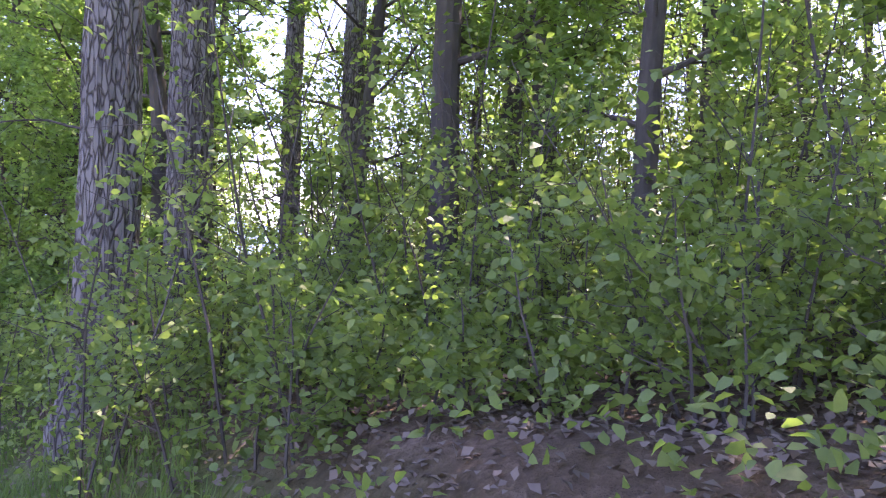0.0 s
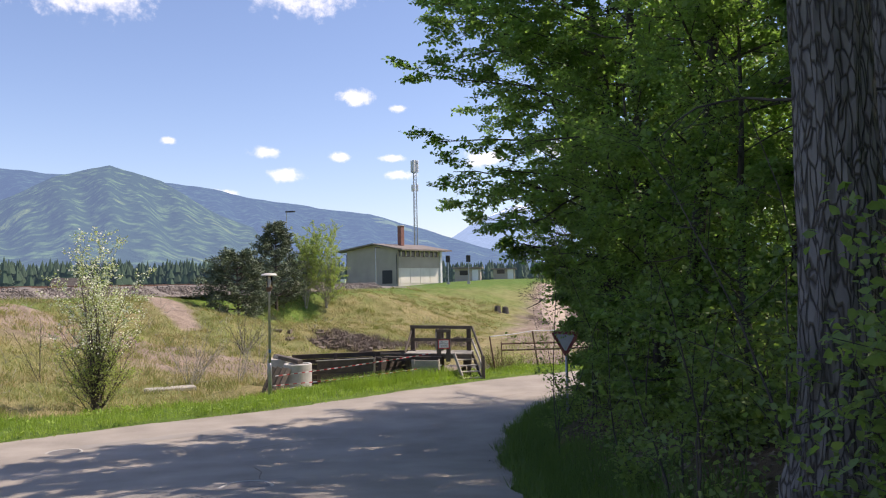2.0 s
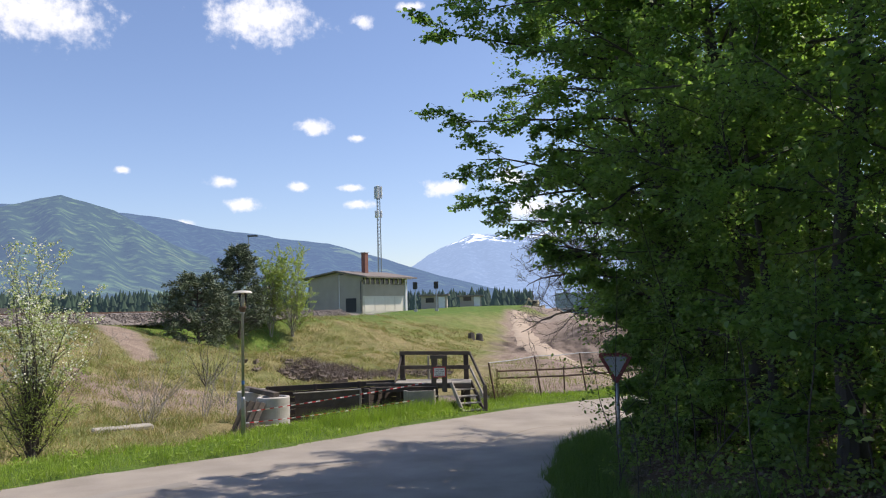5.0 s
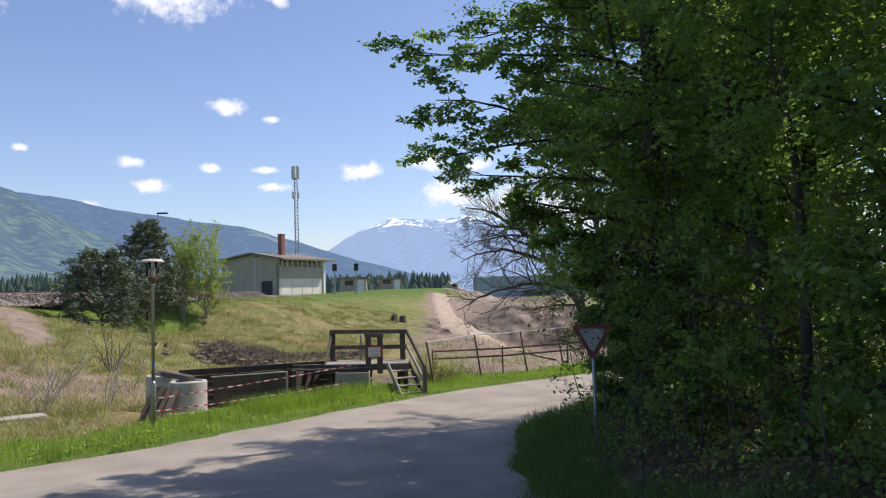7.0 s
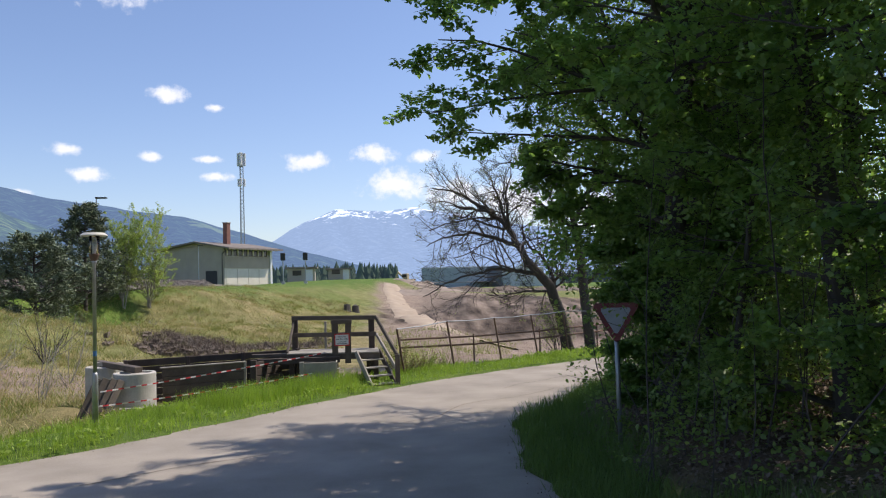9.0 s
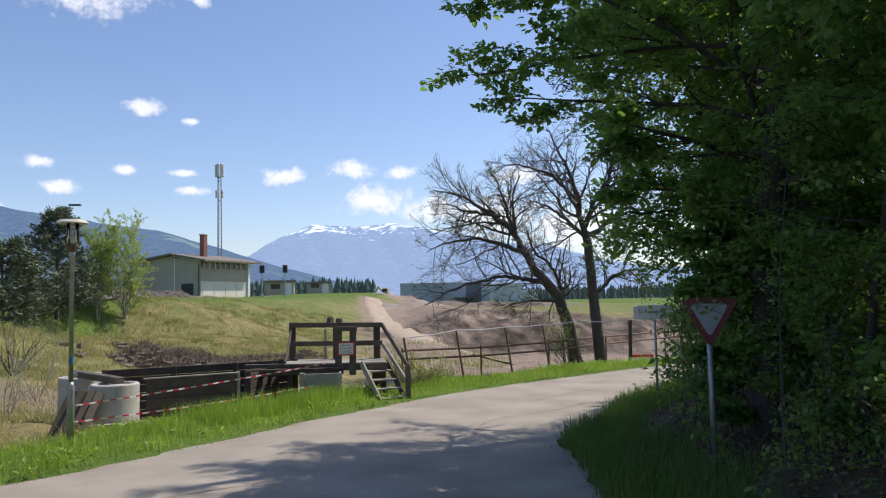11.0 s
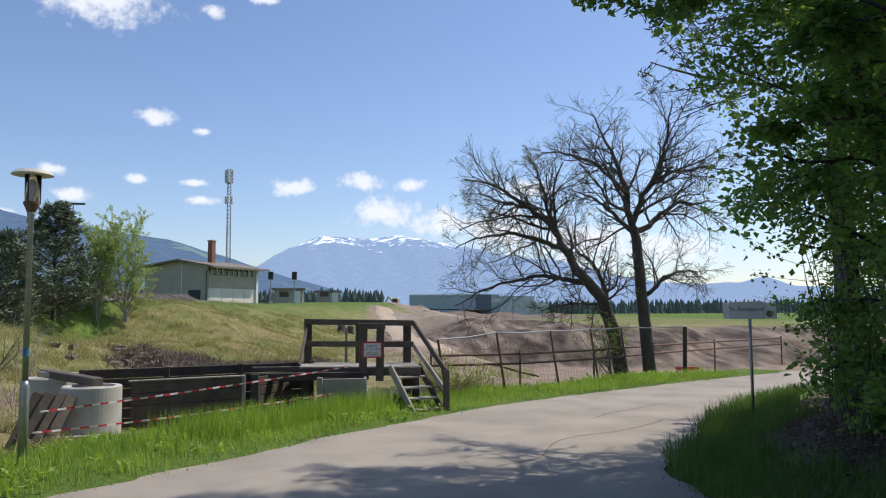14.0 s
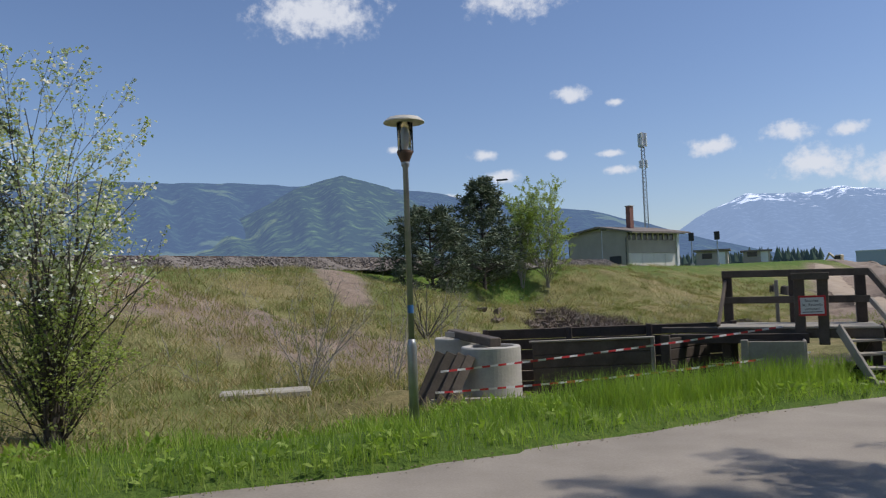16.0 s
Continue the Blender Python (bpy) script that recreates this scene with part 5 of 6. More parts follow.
part("sticker", Geo().lathe([(0.0385, 1.2 + lz), (0.0385, 1.3 + lz)], sides=16), surface("blue sticker", (0.03, 0.12, 0.3), (0.05, 0.18, 0.4), 5, 0.5, 0), lamp, "small blue sticker")

# ---- sunken basin with plank walls ----
BU, BV = Vector((0.92, 0.39, 0)), Vector((-0.39, 0.92, 0))
B0 = Vector((-0.82, 5.02, 0))          # back left corner
rb = np.random.default_rng(71)
wall = thing("plank_wall", B0.x, B0.y, -0.9, "dark tarred plank wall of a sunken basin", "retaining wall")
for k in range(8):
    z0 = 0.02 + k * 0.195
    j = float(rb.normal() * 0.008)
    part("plank", Geo().beam(BU * 0.0 + BV * j + Vector((0, 0, z0 + 0.09)), BU * 4.75 + BV * j + Vector((0, 0, z0 + 0.075)), 0.05, 0.182), WOOD_DARK, wall)
for d_ in (0.03, 1.6, 3.1, 4.7):
    p = BU * d_ - BV * 0.06
    part("post", Geo().box((p.x, p.y, 0.78), (0.1, 0.1, 1.6), Matrix.Rotation(0.4, 4, "Z")), WOOD_DARK, wall)
front = thing("plank_panel", 0.2, 4.55, -0.9, "large weathered brown plank panel in the basin", "panel")
for k in range(6):
    part("plank", Geo().beam(Vector((0.05, 0, 0.13 + k * 0.225)), BU * 2.15 + Vector((0, 0, 0.13 + k * 0.225)), 0.045, 0.215), WOOD_OLD, front)
e_ = BU * 2.18
part("edge_post", Geo().box((e_.x, e_.y, 0.7), (0.07, 0.09, 1.4), Matrix.Rotation(0.4, 4, "Z")), WOOD_GREY, front)
part("top_batten", Geo().beam(Vector((0, -0.02, 1.38)), BU * 2.2 + Vector((0, -0.02, 1.38)), 0.08, 0.035), WOOD_GREY, front)
side = thing("plank_wall", 3.0, 5.2, -0.9, "dark plank end wall below the platform", "retaining wall")
for k in range(7):
    part("plank", Geo().beam(Vector((-0.55, 0.1, 0.1 + k * 0.195)), Vector((0.1, 1.2, 0.1 + k * 0.195)), 0.05, 0.18), WOOD_DARK, side)
part("post", Geo().box((-0.55, 0.05, 0.7), (0.16, 0.12, 1.45)), WOOD_DARK, side)


def ring(x, y, r, h, z0):
    th = thing("concrete_ring", x, y, z0, "weathered concrete shaft ring standing in the grass", "concrete ring", "concrete rings")
    part("shell", Geo().lathe([(r, 0), (r, h - 0.02), (r - 0.02, h), (r - 0.1, h), (r - 0.11, h - 0.02), (r - 0.11, 0.02)], sides=48), CONCRETE, th, smooth=False)
    part("lid", Geo().lathe([(r - 0.12, h - 0.1), (r - 0.12, h - 0.05), (0.02, h - 0.04)], sides=32), CONCRETE, th)


ring(-0.14, 3.42, 0.49, 0.95, -0.44)
ring(-1.22, 4.85, 0.49, 1.2, -0.64)
bmth = thing("timber_beam", -1.45, 5.0, 0.56, "heavy dark squared timber laid across the concrete rings", "beam")
part("timber", Geo().beam((0, 0, 0.07), (1.45, -1.75, 0.02), 0.2, 0.14, c=0.015), WOOD_OLD, bmth)
part("timber_offcut", Geo().beam((0.0, -0.2, 0.06), (0.75, -0.65, 0.06), 0.16, 0.1), WOOD_GREY, bmth)
for k, (bx_, tx_, w_) in enumerate(((-1.1, -0.78, 0.17), (-0.92, -0.6, 0.2), (-0.7, -0.44, 0.16), (-0.52, -0.3, 0.15))):
    gz = ground_at(bx_, 2.45)
    pl = thing("loose_plank", bx_, 2.45 - 0.03 * k, gz, "old brown plank leaning against the concrete ring", "plank", "leaning planks")
    part("board", Geo().beam((0, 0, -0.05), (tx_ - bx_, 0.36 + 0.06 * k, 0.86 - 0.05 * k), w_, 0.04, up=(0.3, -1, 0)), WOOD_OLD, pl)
sill = thing("sill_timber", -0.76, 2.55, ground_at(-0.76, 2.55), "long grey squared timber lying along the verge", "beam")
part("timber", Geo().beam((-0.1, -0.05, 0.05), (2.6, 1.0, 0.02), 0.14, 0.12), WOOD_GREY, sill)


def tape(a, b, sag, label):
    th = thing("barrier_tape", *a, label, "barrier tape", "barrier tapes")
    n = 46
    t = np.linspace(0, 1, n)
    p = np.outer(t, np.array(b) - np.array(a))
    p[:, 2] -= sag * 4 * t * (1 - t)
    h = 0.016
    g, v = Geo(), []
    for i in range(n):
        tw = 0.35 * math.sin(i * 0.9)
        o_, q = np.array([0, math.sin(tw) * h, math.cos(tw) * h]), np.array([0.001, -0.002, 0])
        v += [p[i] - o_, p[i] + o_, p[i] + o_ + q, p[i] - o_ + q]
    g.add(v, [(4 * i + j, 4 * i + 4 + j, 4 * i + 4 + (j + 1) % 4, 4 * i + (j + 1) % 4) for i in range(n - 1) for j in range(4)])
    strip_ = part("strip", g, TAPE_WHITE, th)
    strip_.data.materials.append(TAPE_RED)
    for i, f in enumerate(strip_.data.polygons):
        f.material_index = (i // 4) % 2


tape((-0.62, 2.38, 0.2), (4.35, 5.62, 0.62), 0.03, "red and white barrier tape tied to planks and platform")
tape((-0.7, 2.33, -0.12), (4.75, 5.45, 0.2), 0.06, "lower red and white barrier tape along the basin")

# ---- timber platform with steps ----
pf = thing("timber_platform", 4.6, 6.4, -0.45, "weathered timber platform with railing and open steps", "platform")
O = Vector((4.6, 6.4, -0.45))


def pb(name, a, b, w, h, mat_=WOOD_OLD, up=(0, 0, 1), label="", parent=None):
    return part(name, Geo().beam(Vector(a) - O, Vector(b) - O, w, h, up), mat_, parent or pf, label)


DZ = 0.6
for k in range(9):
    y_ = 5.82 + k * 0.15
    pb("deck_board", (3.3, y_ + 0.05, DZ), (5.85, y_ - 0.15, DZ - 0.015), 0.135, 0.04, WOOD_GREY)
pb("deck_beam", (3.28, 5.86, DZ - 0.1), (5.86, 5.66, DZ - 0.12), 0.07, 0.15)
pb("deck_beam", (3.28, 7.1, DZ - 0.1), (5.86, 6.9, DZ - 0.12), 0.07, 0.15)
for x_, y_ in ((3.45, 7.05), (4.6, 6.95), (5.68, 6.84)):
    pb("railing_post", (x_, y_, -0.45), (x_, y_, 1.52), 0.17, 0.17, WOOD_DARK, (0, 1, 0))
for x_, y_ in ((3.42, 5.9), (5.75, 5.72)):
    pb("support_post", (x_, y_, -0.5), (x_, y_, DZ - 0.03), 0.14, 0.14, WOOD_DARK, (0, 1, 0))
pb("top_rail", (3.36, 6.98, 1.545), (5.82, 6.76, 1.5), 0.05, 0.13)
pb("middle_rail", (3.36, 6.96, 1.05), (5.82, 6.74, 1.02), 0.05, 0.13)
pb("side_rail", (3.3, 5.9, 0.62), (3.42, 6.98, 1.4), 0.05, 0.1)
for x_ in (4.62, 4.98):
    pb("sign_post", (x_, 5.68, -0.1 if x_ < 4.8 else 0.3), (x_ + 0.02, 5.7, 1.48), 0.17, 0.05, WOOD_OLD, (0, 1, 0))
pb("sign_post_cap", (4.52, 5.66, 1.46), (5.1, 5.62, 1.45), 0.06, 0.12)
pb("back_post", (4.32, 7.6, 0.3), (4.32, 7.6, 1.4), 0.07, 0.07, WOOD_GREY, (0, 1, 0))
pb("cross_beam", (2.5, 5.75, 0.42), (4.75, 5.62, 0.42), 0.16, 0.16, WOOD_DARK)
pb("cross_beam", (2.3, 6.2, 0.55), (4.5, 6.0, 0.55), 0.14, 0.1, WOOD_OLD)
SD, SW = Vector((0.42, -0.9, 0)).normalized(), Vector((0.9, 0.42, 0)).normalized()
S0 = Vector((5.2, 5.66, DZ - 0.06))
for sgn, nm in ((0.0, "stringer"), (0.72, "stringer")):
    a = S0 + SW * sgn
    b = a + SD * 1.12 + Vector((0, 0, -0.98))
    pb(nm, a + Vector((0, 0, 0.05)), b, 0.05, 0.17, WOOD_OLD if sgn else WOOD_GREY)
for k in range(4):
    c_ = S0 + SD * (0.2 + 0.24 * k) + Vector((0, 0, -0.2 * (k + 1) + 0.04))
    part("tread", Geo().beam(c_ + SW * 0.02 - O, c_ + SW * 0.7 - O, 0.24, 0.04), WOOD_GREY, pf)
ft = S0 + SW * 0.76 + SD * 1.0
pb("newel_post", (ft.x, ft.y, -0.5), (ft.x, ft.y, 0.55), 0.13, 0.09, WOOD_OLD, (0, 1, 0))
hp = Vector((5.82, 6.76, 1.5))
pb("handrail", hp, (ft.x, ft.y, 0.52), 0.05, 0.13)
pb("lower_handrail", hp - Vector((0, 0.05, 0.5)), (ft.x, ft.y, 0.1), 0.05, 0.11, WOOD_GREY)
pb("brace", (5.3, 5.72, -0.35), (5.75, 5.72, 0.4), 0.06, 0.1, WOOD_DARK)
pb("foot_post", (5.55, 6.2, -0.5), (5.55, 6.2, 0.5), 0.1, 0.1, WOOD_DARK, (0, 1, 0))
crate = thing("board_box", 4.1, 5.3, ground_at(4.1, 5.3) - 0.05, "grey boarded box casing at the foot of the platform", "box")
part("front_panel", Geo().box((0.12, -0.25, 0.38), (0.86, 0.04, 0.72)), WOOD_GREY, crate)
part("corner_post", Geo().box((-0.36, -0.26, 0.38), (0.12, 0.08, 0.78)), WOOD_GREY, crate)
part("side_panel", Geo().box((0.56, 0.02, 0.38), (0.04, 0.55, 0.72)), WOOD_GREY, crate)
part("back_panel", Geo().box((0.1, 0.3, 0.38), (0.9, 0.04, 0.7)), WOOD_OLD, crate)


def lettering(text, size, parent, at, rot, material, name="lettering"):
    cu = bpy.data.curves.new(name, "FONT")
    cu.body, cu.size, cu.align_x, cu.align_y, cu.extrude = text, size, "CENTER", "CENTER", 0.0008
    cu.resolution_u = 3
    cu.materials.append(material)
    ob = new(name, cu)
    ob.matrix_world = Matrix.Translation(at) @ rot
    ob.parent = parent
    return ob


UPRIGHT = Matrix.Rotation(math.pi / 2, 4, "X")
ws = thing("warning_sign", 4.82, 5.62, 0.96, "white warning board with red border on the platform", "sign", turn=4)
part("plate", Geo().box((0, 0, 0), (0.42, 0.012, 0.34), None, 0.01), PAINT_WHITE, ws)
for cx, cz, sx, sz in ((0, 0.155, 0.42, 0.032), (0, -0.155, 0.42, 0.032), (-0.196, 0, 0.03, 0.28), (0.196, 0, 0.03, 0.28)):
    part("border", Geo().box((cx, -0.009, cz), (sx, 0.006, sz), None, 0.001), PAINT_RED, ws)
for k, tx in enumerate(("Betreten", "der Baustelle", "verboten!")):
    lettering(tx, 0.062, ws, (0, -0.008, 0.085 - 0.07 * k), UPRIGHT, PAINT_BLACK)
part("small_print", Geo().box((0, -0.008, -0.105), (0.3, 0.003, 0.012), None, 0.0005), PAINT_BLACK, ws)

# ---- signs ----
ys = thing("yield_sign", 8.78, -5.44, ground_at(8.78, -5.44), "red and white give-way sign in the shade of the trees", "road sign", turn=-20)
yz = 1.86 - ground_at(8.78, -5.44)
part("post", Geo().tube([(0, 0.04, -0.3), (0.0, 0.04, yz + 0.2)], [0.033, 0.033], 12), STEEL, ys, smooth=True)


def triangle(r, y0, y1):
    g = Geo()
    p = []
    for k in range(3):
        base = math.pi / 2 + math.pi + k * 2.0944
        for j in (-0.2, -0.07, 0.07, 0.2):
            rr = r * (0.94 - 1.1 * j * j)
            p.append((rr * math.cos(base + j * 0.6), rr * math.sin(base + j * 0.6)))
    n = len(p)
    g.add([(a, y0, b) for a, b in p] + [(a, y1, b) for a, b in p], [tuple(range(n)), tuple(range(2 * n - 1, n - 1, -1))] + [(i, i + n, (i + 1) % n + n, (i + 1) % n) for i in range(n)])
    return g


for nm, r_, a_, b_, mt in (("plate", 0.375, 0.0, -0.02, SHEET_RED), ("field", 0.25, -0.021, -0.024, SHEET_WHITE)):
    o = part(nm, triangle(r_, a_, b_), mt, ys)
    o.location = (0, 0, yz + 0.04)
ts = thing("place_name_sign", 11.83, 2.9, ground_at(11.83, 2.9), "grey place-name board on a thin post", "road sign", turn=-27)
tz = 1.75 - ground_at(11.83, 2.9)
part("post", Geo().tube([(0, 0.04, -0.2), (0, 0.04, tz + 0.2)], [0.03, 0.03], 10), STEEL, ts, smooth=True)
part("plate", Geo().box((-0.06, 0, tz), (0.62, 0.02, 0.33), None, 0.008), surface("grey sign face", (0.55, 0.57, 0.58), (0.66, 0.68, 0.69), 4, 0.5, 0), ts)
part("back_plate", Geo().box((0.0, 0.026, tz - 0.01), (0.95, 0.02, 0.3), None, 0.008), PAINT_WHITE, ts, "older pale board behind it with a dark stain")
part("stain", Geo().lathe([(0.065, 0), (0.06, 0.003)], sides=10), surface("stain", (0.12, 0.11, 0.08), (0.2, 0.18, 0.14), 9, 0.8, 0), ts).matrix_basis = Matrix.Translation((0.35, 0.014, tz - 0.07)) @ UPRIGHT
lettering("St. Radegund", 0.115, ts, (-0.06, -0.0115, tz + 0.02), UPRIGHT, PAINT_BLACK)

# ---- site fence ----
FP = [(6.7, 7.3), (8.4, 8.6), (10.2, 9.9), (11.8, 11.2), (13.6, 13.4), (15.6, 13.6)]
fence = thing("site_fence", 8.4, 8.6, -0.45, "leaning steel site fence with wires and pipes", "fence")
FO = Vector((8.4, 8.6, -0.45))
tops = []
for k, (x, y) in enumerate(FP):
    z = ground_at(x, y)
    lean = (-0.24, 0.05) if k < 5 else (0.05, 0)
    foot, top = Vector((x, y, z - 0.25)), Vector((x + lean[0], y + lean[1], 1.22 if k else 1.1))
    tops.append(top)
    if k == 5:
        part("wooden_post", Geo().beam(foot - FO, top - FO, 0.11, 0.11, (0, 1, 0)), WOOD_DARK, fence, "thick dark wooden post")
    else:
        part("post", Geo().tube([foot - FO, top - FO], [0.035, 0.03], 8), RUST, fence, "dark rusty steel post")
for k in range(len(FP) - 1):
    a, b = tops[k] - FO, tops[k + 1] - FO
    part("top_pipe", Geo().tube([a, (a + b) / 2 - Vector((0, 0, 0.03)), b], [0.018] * 3, 6), STEEL, fence, "pale top pipe")
    g = Geo()
    n = 15
    for j in range(1, n):
        p, q = a.lerp(b, j / n), (Vector((*FP[k], -0.35)) - FO).lerp(Vector((*FP[k + 1], -0.35)) - FO, j / n)
        g.tube([p, q], [0.0022, 0.0022], 3, False)
    for j in range(1, 7):
        p, q = a - Vector((0, 0, 0.24 * j)), b - Vector((0, 0, 0.24 * j))
        g.tube([p, q], [0.0022, 0.0022], 3, False)
    tagged(part("wire_mesh", g, RUST, fence), kind="stuff")
pipes = thing("pipe_barrier", 7.6, 10.5, -0.6, "two long rusty horizontal pipes on short posts", "barrier")
PO = Vector((7.6, 10.5, -0.6))
line = [Vector(p) for p in ((6.8, 11.2, 0), (9.5, 11.6, 0), (12.4, 13.4, 0), (15.5, 15.8, 0), (19.5, 19.0, 0), (24, 21.5, 0))]
for z_ in (0.5, 0.22):
    part("pipe", Geo().tube([p + Vector((0, 0, z_ + 0.03 * math.sin(k * 3))) - PO for k, p in enumerate(line)], [0.035] * 6, 8), RUST, pipes)
for p in line:
    part("stand", Geo().tube([Vector((p.x, p.y, ground_at(p.x, p.y) - 0.15)) - PO, Vector((p.x, p.y, 0.6)) - PO], [0.035, 0.03], 6), RUST, pipes)
red = thing("red_barrier", 19.5, 21.5, ground_at(19.5, 21.5), "red and white plastic barrier board in the pit", "barrier", turn=-20)
for k, mt in enumerate((PAINT_RED, PAINT_WHITE, PAINT_RED)):
    part("board", Geo().box((0, 0, 0.4 + 0.17 * k), (1.0, 0.05, 0.15)), mt, red)
for x_ in (-0.4, 0.4):
    part("foot", Geo().box((x_, 0.05, 0.33), (0.08, 0.1, 0.95)), PAINT_WHITE, red)

# ---- tracks, slabs, covers ----
tr = Geo()
cols = 7
rows_ = []
for k in range(60):
    t = k / 59
    y_ = 33 + 72 * t
    x_ = float(np.interp(y_, [33, 40, 47, 60, 80, 105], [14.6, 12.7, 11.5, 11.0, 11.2, 11.9]))
    w_ = 3.4 - 0.6 * t + 0.15 * math.sin(k * 0.7)
    for j in range(cols):
        xx = x_ + (j / (cols - 1) - 0.5) * w_
        rows_.append((xx, y_, ground_at(xx, y_) + 0.12 - 0.24 * (j in (0, cols - 1))))
tr.add(rows_, [(i * cols + j, i * cols + j + 1, (i + 1) * cols + j + 1, (i + 1) * cols + j) for i in range(59) for j in range(cols - 1)])
tagged(part("dirt_track", tr, TRACK, smooth=True), "pale sandy haul track up from the pit", "track", kind="structure")


def cover(x, y, r):
    z = float(road_z(np.array(x), np.array(y)))
    th = thing("manhole_cover", x, y, z, "round cast-iron manhole cover flush with the asphalt", "manhole cover", "manhole covers")
    g = Geo().lathe([(r, -0.03), (r, 0.006), (r - 0.015, 0.009), (0.01, 0.009)], sides=28)
    part("lid", g, surface("cast iron", (0.1, 0.09, 0.085), (0.2, 0.185, 0.17), 8, 0.7, 0.4, 50), th)
    part("frame", Geo().lathe([(r + 0.06, -0.03), (r + 0.06, 0.005), (r + 0.015, 0.006), (r + 0.012, -0.03)], sides=28), CONCRETE, th)


cover(3.85, -12.5, 0.33)
cover(-1.57, -8.25, 0.3)
slab = thing("stone_slab", -5.3, 4.4, ground_at(-5.3, 4.4), "pale flat stone slab lying in the dry grass", "slab")
sg = Geo()
sg.box((0, 0, 0.0), (1.8, 0.6, 0.16), Matrix.Rotation(0.6, 4, "Z"), 0.05)
part("slab", sg, STONE, slab)
hut = thing("garden_house", -12.8, -1.2, ground_at(-12.8, -1.2), "small house corner with a dark tiled roof", "house", turn=25)
hz_ = 2.1 - ground_at(-12.8, -1.2)
part("wall", Geo().box((-1.5, 0, hz_ / 2 - 0.3), (4.6, 3.4, hz_ + 0.3)), WOOD_DARK, hut)
g = Geo()
for sgn in (-1, 1):
    g.add([(-4.3, sgn * 2.3, hz_ - 0.25), (1.3, sgn * 2.3, hz_ - 0.25), (1.3, 0, hz_ + 1.1), (-4.3, 0, hz_ + 1.1), (-4.3, sgn * 2.3, hz_ - 0.13), (1.3, sgn * 2.3, hz_ - 0.13), (1.3, 0, hz_ + 1.24), (-4.3, 0, hz_ + 1.24)],
          [(0, 1, 2, 3), (7, 6, 5, 4), (0, 4, 5, 1), (1, 5, 6, 2), (3, 2, 6, 7), (0, 3, 7, 4)])
part("roof", g, PAINT_BLACK, hut, "dark roof with a white gutter")
part("gutter", Geo().tube([(-4.3, -2.36, hz_ - 0.24), (1.3, -2.36, hz_ - 0.24)], [0.06, 0.06], 8), PAINT_WHITE, hut)
barn = thing("field_barn", -50.0, 71.0, ground_at(-50, 71), "small weathered barn behind the railway", "barn", turn=20)
part("wall", Geo().box((0, 0, 0.8), (4.0, 3.0, 2.2)), WOOD_GREY, barn)
g = Geo()
g.add([(-2.6, -2, 1.7), (2.4, -2, 1.7), (2.4, 2, 1.7), (-2.6, 2, 1.7), (-2.4, 0, 3.2), (2.2, 0, 3.2)], [(0, 1, 5, 4), (1, 2, 5), (2, 3, 4, 5), (3, 0, 4), (3, 2, 1, 0)])
part("roof", g, BARK_DARK, barn)


# ---- ground plants, too many to count ----
def scatter(rng, n, x0, x1, y0, y1, keep):
    x, y = rng.uniform(x0, x1, n), rng.uniform(y0, y1, n)
    k = keep(x, y)
    x, y = x[k], y[k]
    return np.stack([x, y, land(x, y)], 1)


def valley_off(x, y):
    return (lerp_table(y, LEFT_Y, LEFT_X) - x) * 0.72


def wood_on(x, y):
    return x - lerp_table(y, RIGHT_Y, RIGHT_X)


rg = np.random.default_rng(81)
clump = lambda x, y, f, s: rough2(x, y, f, s) + 0.6 * rough2(x, y, f * 3.1, s + 2)
at = scatter(rg, 190000, -9, 17, -9, 13, lambda x, y: (valley_off(x, y) > -0.05 + 0.1 * clump(x, y, 3, 1)) & (valley_off(x, y) < 2.6 + 0.7 * clump(x, y, 0.7, 1)) & (clump(x, y, 2.0, 4) > -0.9 + 1.2 * (rg.random(len(x)) < 0.2))
             & ~((np.abs((x - 1.6) * 0.9 + (y - 4.6) * 0.42) < 2.3) & (np.abs(-(x - 1.6) * 0.42 + (y - 4.6) * 0.9) < 1.3)))
hgt = 0.1 + 0.11 * np.clip(clump(at[:, 0], at[:, 1], 1.7, 4) + 0.6, 0, 2)
tagged(part("verge_grass", quads_mesh("verge_grass", blade_quads(rg, at, hgt, 0.013, 0.7)), GRASS), "fresh bright green grass on the verge", "grass", kind="stuff")
at = scatter(rg, 26000, 1.0, 5.2, 1.5, 5.4, lambda x, y: (valley_off(x, y) > 0.7) & (valley_off(x, y) < 1.7))
tagged(part("tall_grass", quads_mesh("tall_grass", blade_quads(rg, at[:4200], 0.34, 0.012, 0.6)), GRASS), "tall seeding grass along the basin", "grass", kind="stuff")
ru_fade = lambda y: 1 - 0.9 * step(30, 66, y)
at = scatter(rg, 210000, -26, 8, -8, 70, lambda x, y: (ru_fade(y) > rg.random(len(y))) & (x < 3.5 + 0.05 * y) & (valley_off(x, y) > 2.2 + 0.5 * clump(x, y, 0.9, 2)) & (((x + 18) * 0.954 - (y - 36) * 0.3) > 4.0) & (clump(x, y, 1.1, 7) > -0.5) & (sand_scar(x, y) < 0.3)
             & ~((np.abs((x - 1.6) * 0.9 + (y - 4.6) * 0.42) < 2.6) & (np.abs(-(x - 1.6) * 0.42 + (y - 4.6) * 0.9) < 1.4)))
sel = rg.random(len(at)) < 0.55 + 0.3 * rough2(at[:, 0], at[:, 1], 0.4, 3)
tagged(part("dry_grass", quads_mesh("dry_grass", blade_quads(rg, at[sel], 0.17, 0.022, 1.9)), GRASS_DRY), "matted straw-coloured dry grass on the slope", "grass", kind="stuff")
